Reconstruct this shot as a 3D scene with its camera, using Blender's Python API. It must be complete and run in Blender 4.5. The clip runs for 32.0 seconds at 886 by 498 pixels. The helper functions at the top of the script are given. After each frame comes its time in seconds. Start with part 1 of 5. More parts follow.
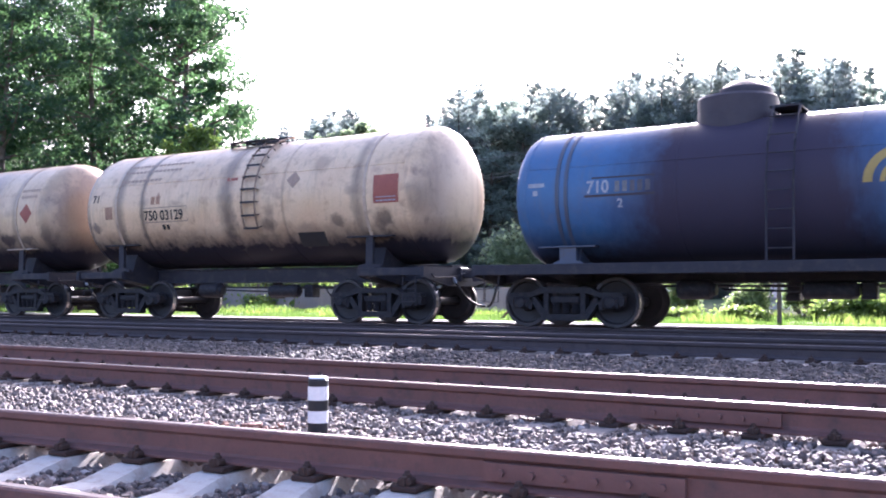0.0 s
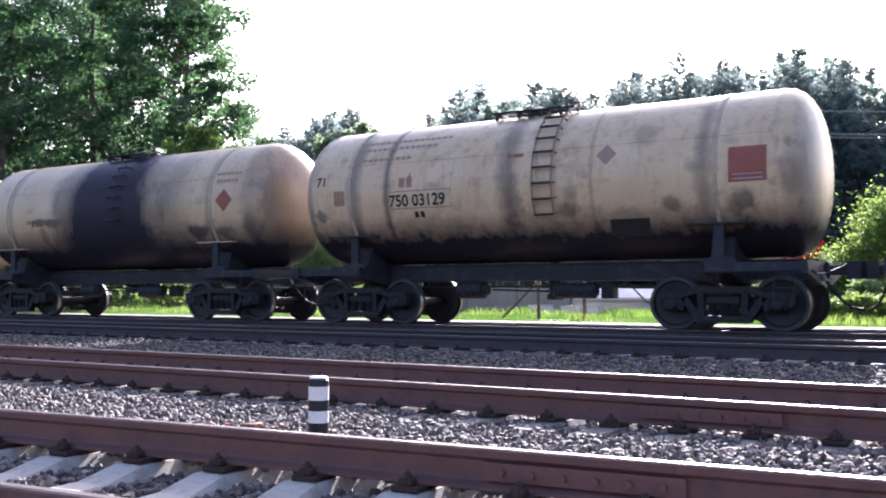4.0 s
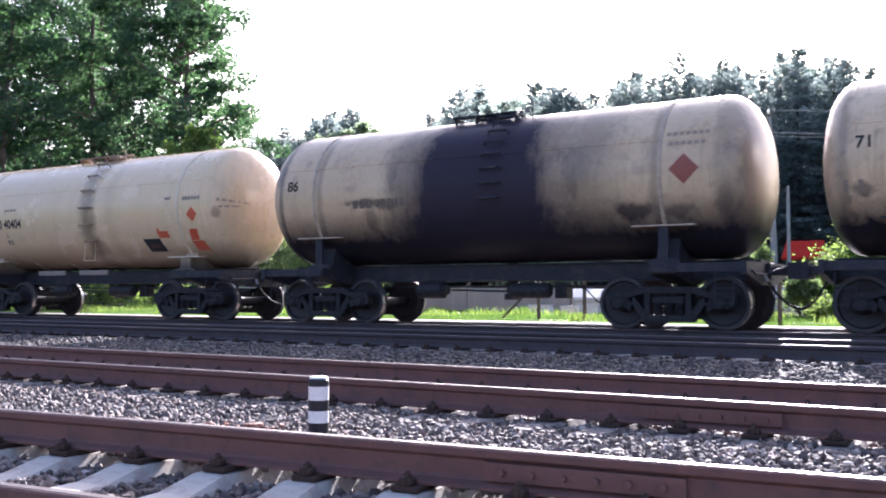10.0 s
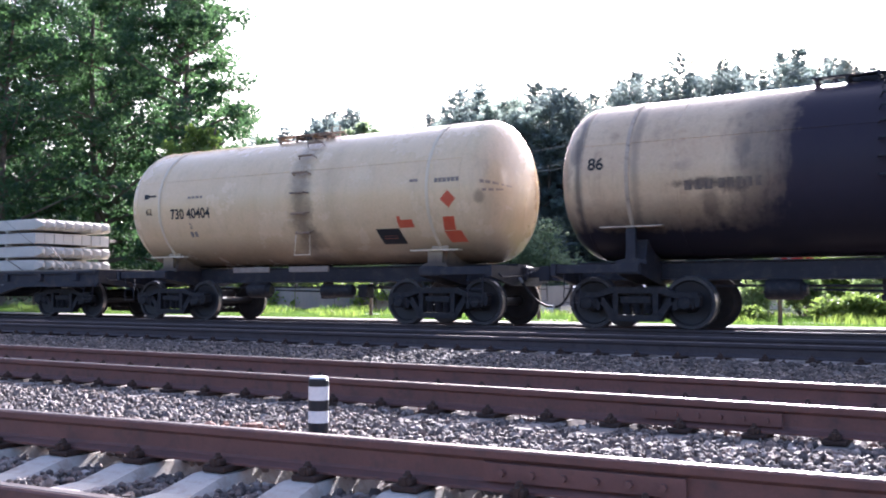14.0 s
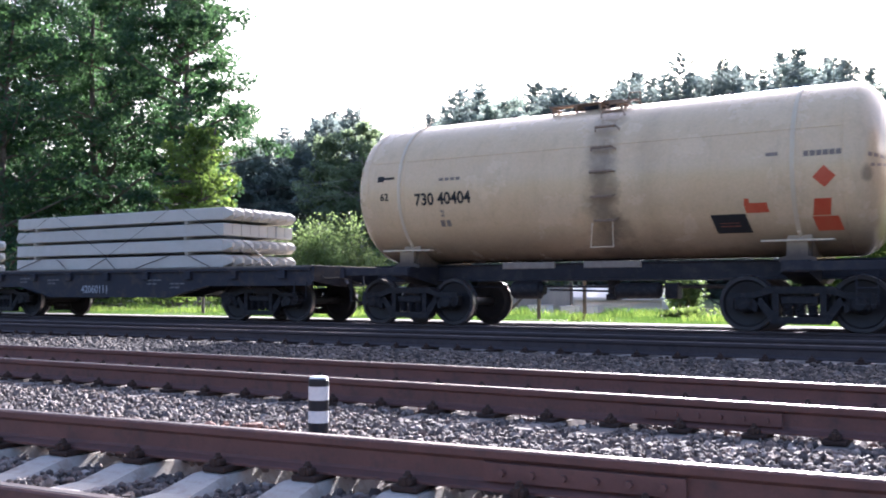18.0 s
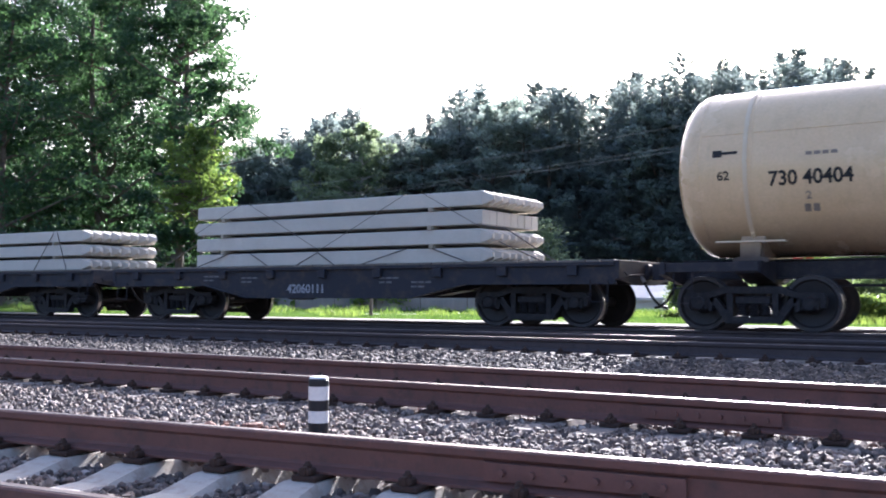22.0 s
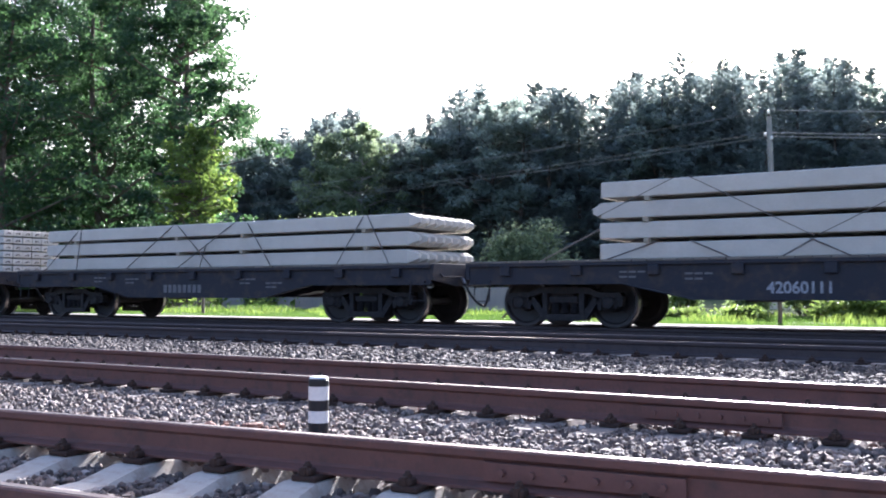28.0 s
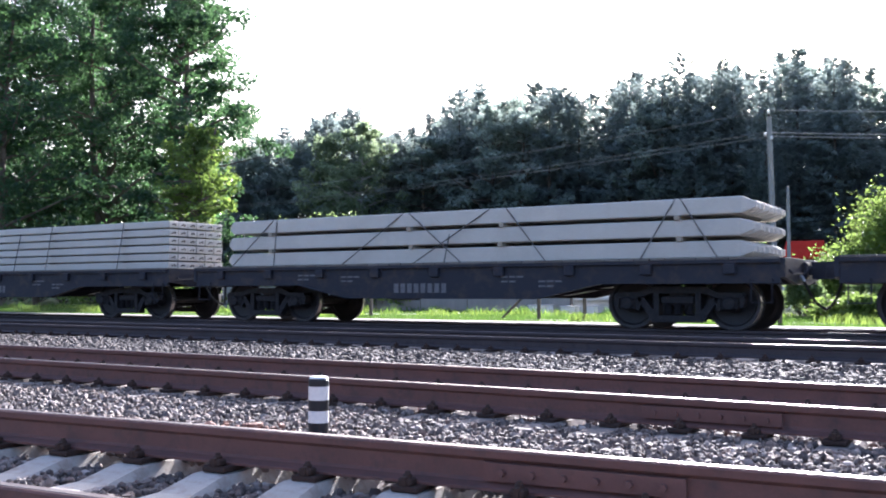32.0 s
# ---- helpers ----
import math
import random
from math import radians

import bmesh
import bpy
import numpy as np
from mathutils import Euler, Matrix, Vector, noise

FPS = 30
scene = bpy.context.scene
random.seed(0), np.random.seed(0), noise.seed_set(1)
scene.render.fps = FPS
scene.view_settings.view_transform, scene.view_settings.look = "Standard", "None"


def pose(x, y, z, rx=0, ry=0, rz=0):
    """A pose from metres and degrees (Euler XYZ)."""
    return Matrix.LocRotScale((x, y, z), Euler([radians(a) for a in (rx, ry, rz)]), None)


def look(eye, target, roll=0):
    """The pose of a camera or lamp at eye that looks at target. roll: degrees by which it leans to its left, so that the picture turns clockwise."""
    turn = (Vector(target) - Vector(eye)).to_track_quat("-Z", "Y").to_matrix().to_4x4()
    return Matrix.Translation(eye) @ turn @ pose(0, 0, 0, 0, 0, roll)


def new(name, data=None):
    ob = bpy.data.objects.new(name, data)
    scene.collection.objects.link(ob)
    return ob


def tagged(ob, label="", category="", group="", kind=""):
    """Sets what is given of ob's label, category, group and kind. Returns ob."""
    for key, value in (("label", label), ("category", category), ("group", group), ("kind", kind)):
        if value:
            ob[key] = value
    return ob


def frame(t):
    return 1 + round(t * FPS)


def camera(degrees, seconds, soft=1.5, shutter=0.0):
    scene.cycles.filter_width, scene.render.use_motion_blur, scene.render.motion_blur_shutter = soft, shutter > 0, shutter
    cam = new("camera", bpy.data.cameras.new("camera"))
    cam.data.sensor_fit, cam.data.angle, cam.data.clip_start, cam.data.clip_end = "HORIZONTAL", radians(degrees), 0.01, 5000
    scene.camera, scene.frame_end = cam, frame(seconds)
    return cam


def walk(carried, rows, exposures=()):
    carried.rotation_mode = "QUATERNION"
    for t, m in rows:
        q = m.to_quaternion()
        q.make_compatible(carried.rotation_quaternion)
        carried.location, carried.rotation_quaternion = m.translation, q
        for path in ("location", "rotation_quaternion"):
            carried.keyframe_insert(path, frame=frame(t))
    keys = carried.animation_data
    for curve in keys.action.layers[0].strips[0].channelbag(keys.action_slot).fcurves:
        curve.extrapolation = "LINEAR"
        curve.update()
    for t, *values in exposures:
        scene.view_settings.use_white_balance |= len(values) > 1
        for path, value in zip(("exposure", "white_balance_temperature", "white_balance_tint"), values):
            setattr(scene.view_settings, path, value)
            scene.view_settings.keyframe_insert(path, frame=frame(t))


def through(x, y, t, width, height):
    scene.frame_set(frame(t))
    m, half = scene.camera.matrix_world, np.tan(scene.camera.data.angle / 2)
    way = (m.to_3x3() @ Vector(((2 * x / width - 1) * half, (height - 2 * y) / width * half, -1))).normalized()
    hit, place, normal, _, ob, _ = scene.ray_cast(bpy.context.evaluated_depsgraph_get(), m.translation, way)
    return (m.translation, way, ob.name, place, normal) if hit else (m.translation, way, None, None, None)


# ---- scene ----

# ---- camera and its walk ----
EYE = (0.0, 0.0, 0.674)


def sight(yaw, pitch):
    a, b = radians(yaw), radians(pitch)
    return look(EYE, (math.sin(a) * math.cos(b), math.cos(a) * math.cos(b), EYE[2] + math.sin(b)))


cam = camera(49.07, 32.0, soft=1.9, shutter=0.5)
PATH = [(0.0, -31.963), (0.5, -31.90), (1.5, -31.90), (2.0, -31.94), (2.5, -31.965), (3.0, -31.996), (32.0, -31.996)]
EXPOSURES = [(0.0, 2.82, 5640, 29), (1.0, 2.67, 5640, 27), (1.6, 2.35, 5640, 25), (2.1, 2.1, 5640, 23), (4.0, 2.2, 5640, 22), (6.0, 2.26, 5640, 23), (13.0, 2.32, 5640, 23), (19.0, 2.07, 5640, 20), (24.0, 2.14, 5590, 19), (32.0, 2.2, 5590, 19)]
walk(cam, [(t, sight(yaw, 2.544)) for t, yaw in PATH], EXPOSURES)

# ---- light: low sun behind the train, clear bright sky ----
SUN_EL, SUN_AZ = 25.0, -13.0
world = bpy.data.worlds.new("sky")
scene.world = world
world.use_nodes = True
wt = world.node_tree
sky = wt.nodes.new("ShaderNodeTexSky")
sky.sky_type, sky.sun_disc = "NISHITA", False
sky.sun_elevation, sky.sun_rotation = radians(SUN_EL), radians(SUN_AZ)
sky.air_density, sky.dust_density, sky.ozone_density = 1.0, 5.0, 1.0
wt.nodes["Background"].inputs["Strength"].default_value = 0.1
wt.links.new(sky.outputs["Color"], wt.nodes["Background"].inputs["Color"])
lamp = bpy.data.lights.new("sun", "SUN")
lamp.energy, lamp.angle, lamp.color = 5.0, radians(0.6), (1.0, 0.93, 0.82)
sun = new("sun", lamp)
sa, se = radians(SUN_AZ), radians(SUN_EL)
sun.matrix_world = look((60 * math.sin(sa) * math.cos(se), 60 * math.cos(sa) * math.cos(se), 60 * math.sin(se)), (0, 0, 0))

# ---- tracks and train, in numbers ----
TRACK_Y = (3.27, 6.997, 13.187, 17.906)
TRACK_Z = (-0.026, -0.014, 0.03, 0.0)
TRACK_SLOPE = (0.0902, 0.0, 0.006, 0.0)
TRAIN_Y = TRACK_Y[3]
RAIL_Y = 0.78
WHEEL_R = 0.4785


def travel(t):
    return 1.7941 * (t - 13) - 0.00251 * (t - 13) ** 2


# ---- materials ----
def nodes_of(name):
    m = bpy.data.materials.new(name)
    m.use_nodes = True
    nt = m.node_tree
    return m, nt, nt.nodes["Principled BSDF"]


def add(nt, kind, **inputs):
    n = nt.nodes.new(kind)
    for k, v in inputs.items():
        n.inputs[k.replace("_", " ")].default_value = v
    return n


def link(nt, a, b):
    nt.links.new(a, b)


def coords(nt, scale=(1, 1, 1), space="Object"):
    tc = nt.nodes.new("ShaderNodeTexCoord")
    mp = nt.nodes.new("ShaderNodeMapping")
    mp.inputs["Scale"].default_value = scale
    link(nt, tc.outputs[space], mp.inputs["Vector"])
    return mp.outputs["Vector"]


def noisy(nt, vec, scale, detail=5, rough=0.6):
    n = add(nt, "ShaderNodeTexNoise", Scale=scale, Detail=detail, Roughness=rough)
    link(nt, vec, n.inputs["Vector"])
    return n.outputs["Fac"]


def ramp(nt, fac, a, b, ca=(0, 0, 0), cb=(1, 1, 1)):
    r = nt.nodes.new("ShaderNodeValToRGB")
    r.color_ramp.elements[0].position, r.color_ramp.elements[1].position = a, b
    r.color_ramp.elements[0].color, r.color_ramp.elements[1].color = (*ca, 1), (*cb, 1)
    link(nt, fac, r.inputs["Fac"])
    return r.outputs["Color"]


def blend(nt, fac, a, b, mode="MIX"):
    m = nt.nodes.new("ShaderNodeMix")
    m.data_type, m.blend_type = "RGBA", mode
    for sock, v in ((m.inputs[0], fac), (m.inputs[6], a), (m.inputs[7], b)):
        if hasattr(v, "links"):
            link(nt, v, sock)
        elif isinstance(v, (int, float)):
            sock.default_value = v
        else:
            sock.default_value = (*v, 1)
    return m.outputs[2]


def maths(nt, op, a, b=0.0, c=0.0):
    m = nt.nodes.new("ShaderNodeMath")
    m.operation = op
    for sock, v in zip(m.inputs, (a, b, c)):
        if hasattr(v, "links"):
            link(nt, v, sock)
        else:
            sock.default_value = v
    return m.outputs[0]


def finish(nt, bsdf, colour, rough=0.7, metal=0.0, bump=None, depth=0.01):
    if hasattr(colour, "links"):
        link(nt, colour, bsdf.inputs["Base Color"])
    else:
        bsdf.inputs["Base Color"].default_value = (*colour, 1)
    if hasattr(rough, "links"):
        link(nt, rough, bsdf.inputs["Roughness"])
    else:
        bsdf.inputs["Roughness"].default_value = rough
    bsdf.inputs["Metallic"].default_value = metal
    if bump is not None:
        b = add(nt, "ShaderNodeBump", Distance=depth, Strength=0.6)
        link(nt, bump, b.inputs["Height"])
        link(nt, b.outputs["Normal"], bsdf.inputs["Normal"])


def surface(name, ca, cb, big=1.5, fine=30.0, rough=0.7, metal=0.0, depth=0.004, stretch=(1, 1, 1), dirt=None, vary=0.0, island=False):
    """A surface of two tones in large patches, with fine grain, an optional dirt tone and variation from piece to piece."""
    m, nt, bsdf = nodes_of(name)
    v = coords(nt, stretch)
    f1, f2 = noisy(nt, v, big), noisy(nt, v, fine, 3)
    col = blend(nt, ramp(nt, f1, 0.3, 0.7), ca, cb)
    col = blend(nt, maths(nt, "MULTIPLY", f2, 0.45), col, tuple(0.45 * x for x in ca))
    if dirt:
        col = blend(nt, ramp(nt, noisy(nt, v, big * 2.3, 6, 0.7), 0.5, 0.72), col, dirt)
    if vary:
        rnd = nt.nodes.new("ShaderNodeNewGeometry").outputs["Random Per Island"] if island else nt.nodes.new("ShaderNodeObjectInfo").outputs["Random"]
        h = nt.nodes.new("ShaderNodeHueSaturation")
        link(nt, maths(nt, "MULTIPLY_ADD", rnd, vary * 2, 1 - vary), h.inputs["Value"])
        link(nt, col, h.inputs["Color"])
        col = h.outputs["Color"]
    rr = maths(nt, "MULTIPLY_ADD", f1, 0.25, rough - 0.12)
    finish(nt, bsdf, col, rr, metal, f2, depth)
    if max(ca) < 0.06:
        bsdf.inputs["Specular IOR Level"].default_value = 0.25
    return m


def broken_stone(name, tones):
    """Crushed stone: each piece has its own tone, with a fine grain over it."""
    m, nt, bsdf = nodes_of(name)
    rnd = nt.nodes.new("ShaderNodeNewGeometry").outputs["Random Per Island"]
    r = nt.nodes.new("ShaderNodeValToRGB")
    e = r.color_ramp.elements
    for k, (at, tone) in enumerate(tones):
        q = e[k] if k < 2 else e.new(at)
        q.position, q.color = at, (*tone, 1)
    link(nt, rnd, r.inputs["Fac"])
    v = coords(nt)
    grain = noisy(nt, v, 90, 4, 0.7)
    col = blend(nt, maths(nt, "MULTIPLY", ramp(nt, noisy(nt, v, 1.1, 5), 0.4, 0.7), 0.5), r.outputs["Color"], (0.075, 0.055, 0.045))
    col = blend(nt, maths(nt, "MULTIPLY", grain, 0.5), col, (0.04, 0.035, 0.035))
    finish(nt, bsdf, col, 0.82, 0.0, grain, 0.004)
    return m


def foliage(name, ca, cb, glow, shine=0.5, through=0.45):
    """Leaves: varied from leaf to leaf, letting some light through."""
    m, nt, bsdf = nodes_of(name)
    rnd = nt.nodes.new("ShaderNodeNewGeometry").outputs["Random Per Island"]
    patch = noisy(nt, coords(nt), 0.5, 3)
    col = blend(nt, rnd, ca, cb)
    col = blend(nt, ramp(nt, patch, 0.35, 0.7), col, cb)
    finish(nt, bsdf, col, shine)
    bsdf.inputs["Specular IOR Level"].default_value = 0.25
    tr = nt.nodes.new("ShaderNodeBsdfTranslucent")
    link(nt, blend(nt, rnd, glow, tuple(0.6 * g for g in glow)), tr.inputs["Color"])
    mx = nt.nodes.new("ShaderNodeMixShader")
    mx.inputs["Fac"].default_value = through
    link(nt, bsdf.outputs[0], mx.inputs[1])
    link(nt, tr.outputs[0], mx.inputs[2])
    link(nt, mx.outputs[0], nt.nodes["Material Output"].inputs["Surface"])
    return m


def tank_paint(name, ca, cb, gloss=0.4, grime_shade=None, spill=None, rust=0.3, streak=0.35, bands=(), soft=0.0, heads=0.0, stains=()):
    """Weathered tank paint. grime_shade: (height of the dark lower part, colour), oily dirt with the underside's
    shading painted in. bands: sooty rings at (place, half width, strength). stains: oily blots at (place, height, half
    width, half height, strength). spill: (place along the tank, half width, colour).
    """
    m, nt, bsdf = nodes_of(name)
    v = coords(nt)
    sep = nt.nodes.new("ShaderNodeSeparateXYZ")
    link(nt, v, sep.inputs[0])
    X, Z = sep.outputs["X"], sep.outputs["Z"]
    n1 = noisy(nt, v, 0.9, 6, 0.65)
    n2 = noisy(nt, coords(nt, (5, 5, 0.5)), 1.0, 6, 0.7)
    n3 = noisy(nt, v, 22, 3)
    n4 = noisy(nt, v, 2.6, 6, 0.7)
    col = blend(nt, ramp(nt, n1, 0.35, 0.68), ca, cb)
    col = blend(nt, maths(nt, "MULTIPLY", ramp(nt, n2, 0.5, 0.75), streak), col, (0.16, 0.12, 0.09))
    col = blend(nt, maths(nt, "MULTIPLY", ramp(nt, n4, 0.56, 0.72), rust), col, (0.2, 0.09, 0.04))
    n5 = noisy(nt, coords(nt, (1, 1, 1.6)), 1.7, 4, 0.55)
    col = blend(nt, maths(nt, "MULTIPLY", ramp(nt, n5, 0.56, 0.7), min(0.7, rust)), col, (0.24, 0.16, 0.12))
    rough = maths(nt, "MULTIPLY_ADD", n1, 0.3, gloss - 0.12)
    clean = 1.0
    for at, half, much in bands:
        d = maths(nt, "ABSOLUTE", maths(nt, "SUBTRACT", X, at))
        d = maths(nt, "MULTIPLY_ADD", maths(nt, "SUBTRACT", n4, 0.5), half * 1.6, d)
        k = maths(nt, "MULTIPLY", ramp(nt, maths(nt, "MULTIPLY", d, 1 / half), 0.2, 1.0, (1, 1, 1), (0, 0, 0)), much)
        col = blend(nt, k, col, (0.05, 0.04, 0.038))
    for sx, sz, sw, sh, much in stains:
        p = maths(nt, "MULTIPLY", maths(nt, "SUBTRACT", X, sx), 1 / sw)
        q = maths(nt, "MULTIPLY", maths(nt, "SUBTRACT", Z, sz), 1 / sh)
        d = maths(nt, "SQRT", maths(nt, "ADD", maths(nt, "MULTIPLY", p, p), maths(nt, "MULTIPLY", q, q)))
        d = maths(nt, "MULTIPLY_ADD", maths(nt, "SUBTRACT", n4, 0.5), 1.6, d)
        d = maths(nt, "MULTIPLY_ADD", maths(nt, "SUBTRACT", n2, 0.5), 1.3, d)
        col = blend(nt, maths(nt, "MULTIPLY", ramp(nt, d, 0.45, 1.15, (1, 1, 1), (0, 0, 0)), much), col, (0.06, 0.042, 0.038))
    if heads:
        e = maths(nt, "MULTIPLY_ADD", maths(nt, "SUBTRACT", n4, 0.5), 0.9, maths(nt, "SUBTRACT", maths(nt, "ABSOLUTE", X), 5.02))
        col = blend(nt, maths(nt, "MULTIPLY", ramp(nt, e, -0.12, 0.3), heads), col, (0.11, 0.085, 0.075))
    if spill:
        at, half, tone = spill
        d = maths(nt, "ABSOLUTE", maths(nt, "SUBTRACT", X, at))
        d = maths(nt, "MULTIPLY_ADD", maths(nt, "SUBTRACT", n2, 0.5), 1.5 - 4.5 * soft, d)
        d = maths(nt, "MULTIPLY_ADD", maths(nt, "SUBTRACT", n4, 0.5), 0.7 - 2.0 * soft, d)
        d = maths(nt, "MULTIPLY_ADD", maths(nt, "SUBTRACT", Z, 2.6), 0.16, d)
        k = maths(nt, "MULTIPLY", ramp(nt, maths(nt, "MULTIPLY", d, 1 / (half * 1.6)), 0.5 - 0.4 * soft, 0.78, (1, 1, 1), (0, 0, 0)), 0.985)
        col = blend(nt, k, col, tone)
        clean = maths(nt, "SUBTRACT", 1.0, k)
    # Oily dirt low down, its soft fade painting in shade on the rounding.
    if grime_shade:
        top, tone = grime_shade
        h = maths(nt, "MULTIPLY_ADD", maths(nt, "SUBTRACT", n4, 0.5), 0.8 - 3.0 * soft, maths(nt, "SUBTRACT", Z, top))
        h = maths(nt, "MULTIPLY_ADD", maths(nt, "SUBTRACT", n2, 0.5), 0.7 - 2.5 * soft, h)
        k = ramp(nt, maths(nt, "MULTIPLY_ADD", h, 1.0, 0.5), 0.35 - soft, 0.68 + soft, (1, 1, 1), (0, 0, 0))
        col = blend(nt, k, col, tone)
        clean = maths(nt, "MULTIPLY", clean, maths(nt, "SUBTRACT", 1.0, k))
    col = blend(nt, maths(nt, "MULTIPLY", n3, 0.25), col, (0.035, 0.028, 0.024))
    finish(nt, bsdf, col, rough, 0.0, n3, 0.002)
    link(nt, maths(nt, "MULTIPLY_ADD", clean, 0.4, 0.05), bsdf.inputs["Specular IOR Level"])
    return m


M = {}
M["rail"] = surface("rusty_rail", (0.11, 0.05, 0.042), (0.17, 0.078, 0.064), 3, 60, 0.75, 0.0, 0.002, dirt=(0.06, 0.036, 0.033))
M["railtop"] = surface("polished_rail_head", (0.2, 0.165, 0.155), (0.13, 0.1, 0.092), 2, 40, 0.42, 0.8, 0.0005, stretch=(0.1, 4, 4))
# Head under the train: its dark reflection put into a darker, rougher tone.
M["raildim"] = surface("dim_rail_head", (0.1, 0.09, 0.09), (0.07, 0.06, 0.06), 2, 40, 0.7, 0.3, 0.0005, stretch=(0.1, 4, 4))
M["rail_grey"] = surface("dull_dark_rail", (0.055, 0.046, 0.05), (0.085, 0.066, 0.067), 3, 60, 0.75, 0.0, 0.002, dirt=(0.04, 0.033, 0.037))
M["concrete"] = surface("sleeper_concrete", (0.5, 0.465, 0.42), (0.4, 0.37, 0.33), 4, 60, 0.9, 0, 0.004, dirt=(0.24, 0.19, 0.15), vary=0.12)
M["old_concrete"] = surface("grimy_sleeper_concrete", (0.26, 0.225, 0.2), (0.17, 0.145, 0.13), 7, 60, 0.95, 0, 0.006, dirt=(0.08, 0.065, 0.055), vary=0.2)
M["iron"] = surface("rusty_fastener_iron", (0.045, 0.03, 0.026), (0.075, 0.046, 0.035), 20, 120, 0.8, 0.3, 0.002)
M["stone"] = broken_stone("granite_ballast", ((0.0, (0.045, 0.036, 0.034)), (0.25, (0.09, 0.073, 0.067)), (0.5, (0.145, 0.117, 0.105)), (0.7, (0.19, 0.13, 0.105)), (0.88, (0.255, 0.212, 0.187)), (1.0, (0.44, 0.385, 0.35))))
# Darker tones for the strips from the second track to the third.
M["dark_stone"] = broken_stone("dark_ballast", ((0.0, (0.026, 0.02, 0.018)), (0.4, (0.05, 0.039, 0.035)), (0.7, (0.078, 0.057, 0.048)), (0.9, (0.115, 0.092, 0.08)), (1.0, (0.22, 0.19, 0.17))))
M["rubble"] = broken_stone("red_brick_rubble", ((0.0, (0.2, 0.08, 0.05)), (0.6, (0.32, 0.13, 0.08)), (1.0, (0.38, 0.22, 0.16))))
M["bed"] = surface("ballast_bed", (0.09, 0.075, 0.07), (0.14, 0.11, 0.1), 6, 45, 0.95, 0, 0.03)
M["gravel"] = surface("pale_gravel_path", (0.27, 0.25, 0.225), (0.21, 0.19, 0.17), 2, 50, 0.95, 0, 0.02)
M["soil"] = surface("meadow_soil", (0.07, 0.11, 0.03), (0.12, 0.13, 0.05), 0.25, 12, 0.95, 0, 0.05)
M["grass"] = foliage("grass_blades", (0.04, 0.085, 0.022), (0.08, 0.13, 0.034), (0.13, 0.235, 0.042), 0.6, 0.5)
M["weed"] = foliage("seeding_weeds", (0.075, 0.12, 0.035), (0.13, 0.15, 0.05), (0.26, 0.38, 0.07), 0.6, 0.5)
M["leaf_lime"] = foliage("sunlit_lime_leaves", (0.06, 0.1, 0.035), (0.09, 0.13, 0.045), (0.27, 0.4, 0.08), 0.45, 0.5)
M["leaf_maple"] = foliage("broad_leaves", (0.024, 0.052, 0.052), (0.036, 0.07, 0.05), (0.115, 0.235, 0.085), 0.4, 0.46)
M["leaf_birch"] = foliage("birch_leaves", (0.1, 0.125, 0.09), (0.12, 0.15, 0.1), (0.4, 0.51, 0.29), 0.5, 0.6)
M["leaf_pale"] = foliage("pale_bush_leaves", (0.085, 0.125, 0.06), (0.115, 0.145, 0.075), (0.33, 0.46, 0.16), 0.5, 0.5)
M["leaf_bush"] = foliage("bush_leaves", (0.065, 0.115, 0.035), (0.11, 0.16, 0.045), (0.28, 0.4, 0.09), 0.5, 0.5)
# Foliage of the wood: distance haze put into the colour, paler and bluish.
M["needle"] = foliage("hazy_conifer_needles", (0.105, 0.13, 0.135), (0.125, 0.15, 0.145), (0.44, 0.53, 0.5), 0.42, 0.62)
M["leaf_hazy"] = foliage("hazy_wood_leaves", (0.105, 0.13, 0.125), (0.125, 0.15, 0.135), (0.44, 0.54, 0.46), 0.42, 0.62)
M["bark"] = surface("tree_bark", (0.09, 0.07, 0.055), (0.15, 0.12, 0.1), 4, 30, 0.9, 0, 0.02, stretch=(3, 3, 0.6))
M["birch_bark"] = surface("birch_bark", (0.45, 0.43, 0.4), (0.3, 0.28, 0.26), 5, 30, 0.85, 0, 0.01, dirt=(0.06, 0.05, 0.05))
M["black"] = surface("sooty_black_steel", (0.02, 0.02, 0.028), (0.034, 0.033, 0.042), 2, 40, 0.6, 0.0, 0.003, dirt=(0.055, 0.047, 0.046))
M["under"] = surface("oily_bogie_steel", (0.012, 0.012, 0.016), (0.02, 0.019, 0.022), 5, 40, 0.6, 0.0, 0.004, dirt=(0.045, 0.038, 0.036))
M["wheel"] = surface("wheel_steel", (0.022, 0.021, 0.024), (0.036, 0.033, 0.034), 6, 60, 0.5, 0.2, 0.002)
# Paler than the wheel: sky light on the rim face painted in.
M["rim"] = surface("skylit_wheel_rim", (0.056, 0.052, 0.055), (0.036, 0.034, 0.037), 6, 60, 0.45, 0.3, 0.001)
M["tread"] = surface("bright_wheel_tread", (0.4, 0.38, 0.36), (0.3, 0.28, 0.27), 6, 60, 0.3, 0.9, 0.001)
M["hose"] = surface("black_hose_rubber", (0.012, 0.012, 0.013), (0.02, 0.02, 0.021), 8, 60, 0.6, 0.0, 0.001)
M["deck"] = surface("grey_deck_planks", (0.14, 0.12, 0.1), (0.22, 0.19, 0.165), 3, 40, 0.9, 0, 0.004, stretch=(1, 0.2, 1), vary=0.2)
M["flatside"] = surface("worn_dark_wagon_paint", (0.021, 0.024, 0.036), (0.034, 0.035, 0.046), 1.2, 40, 0.62, 0, 0.003, dirt=(0.065, 0.048, 0.042))
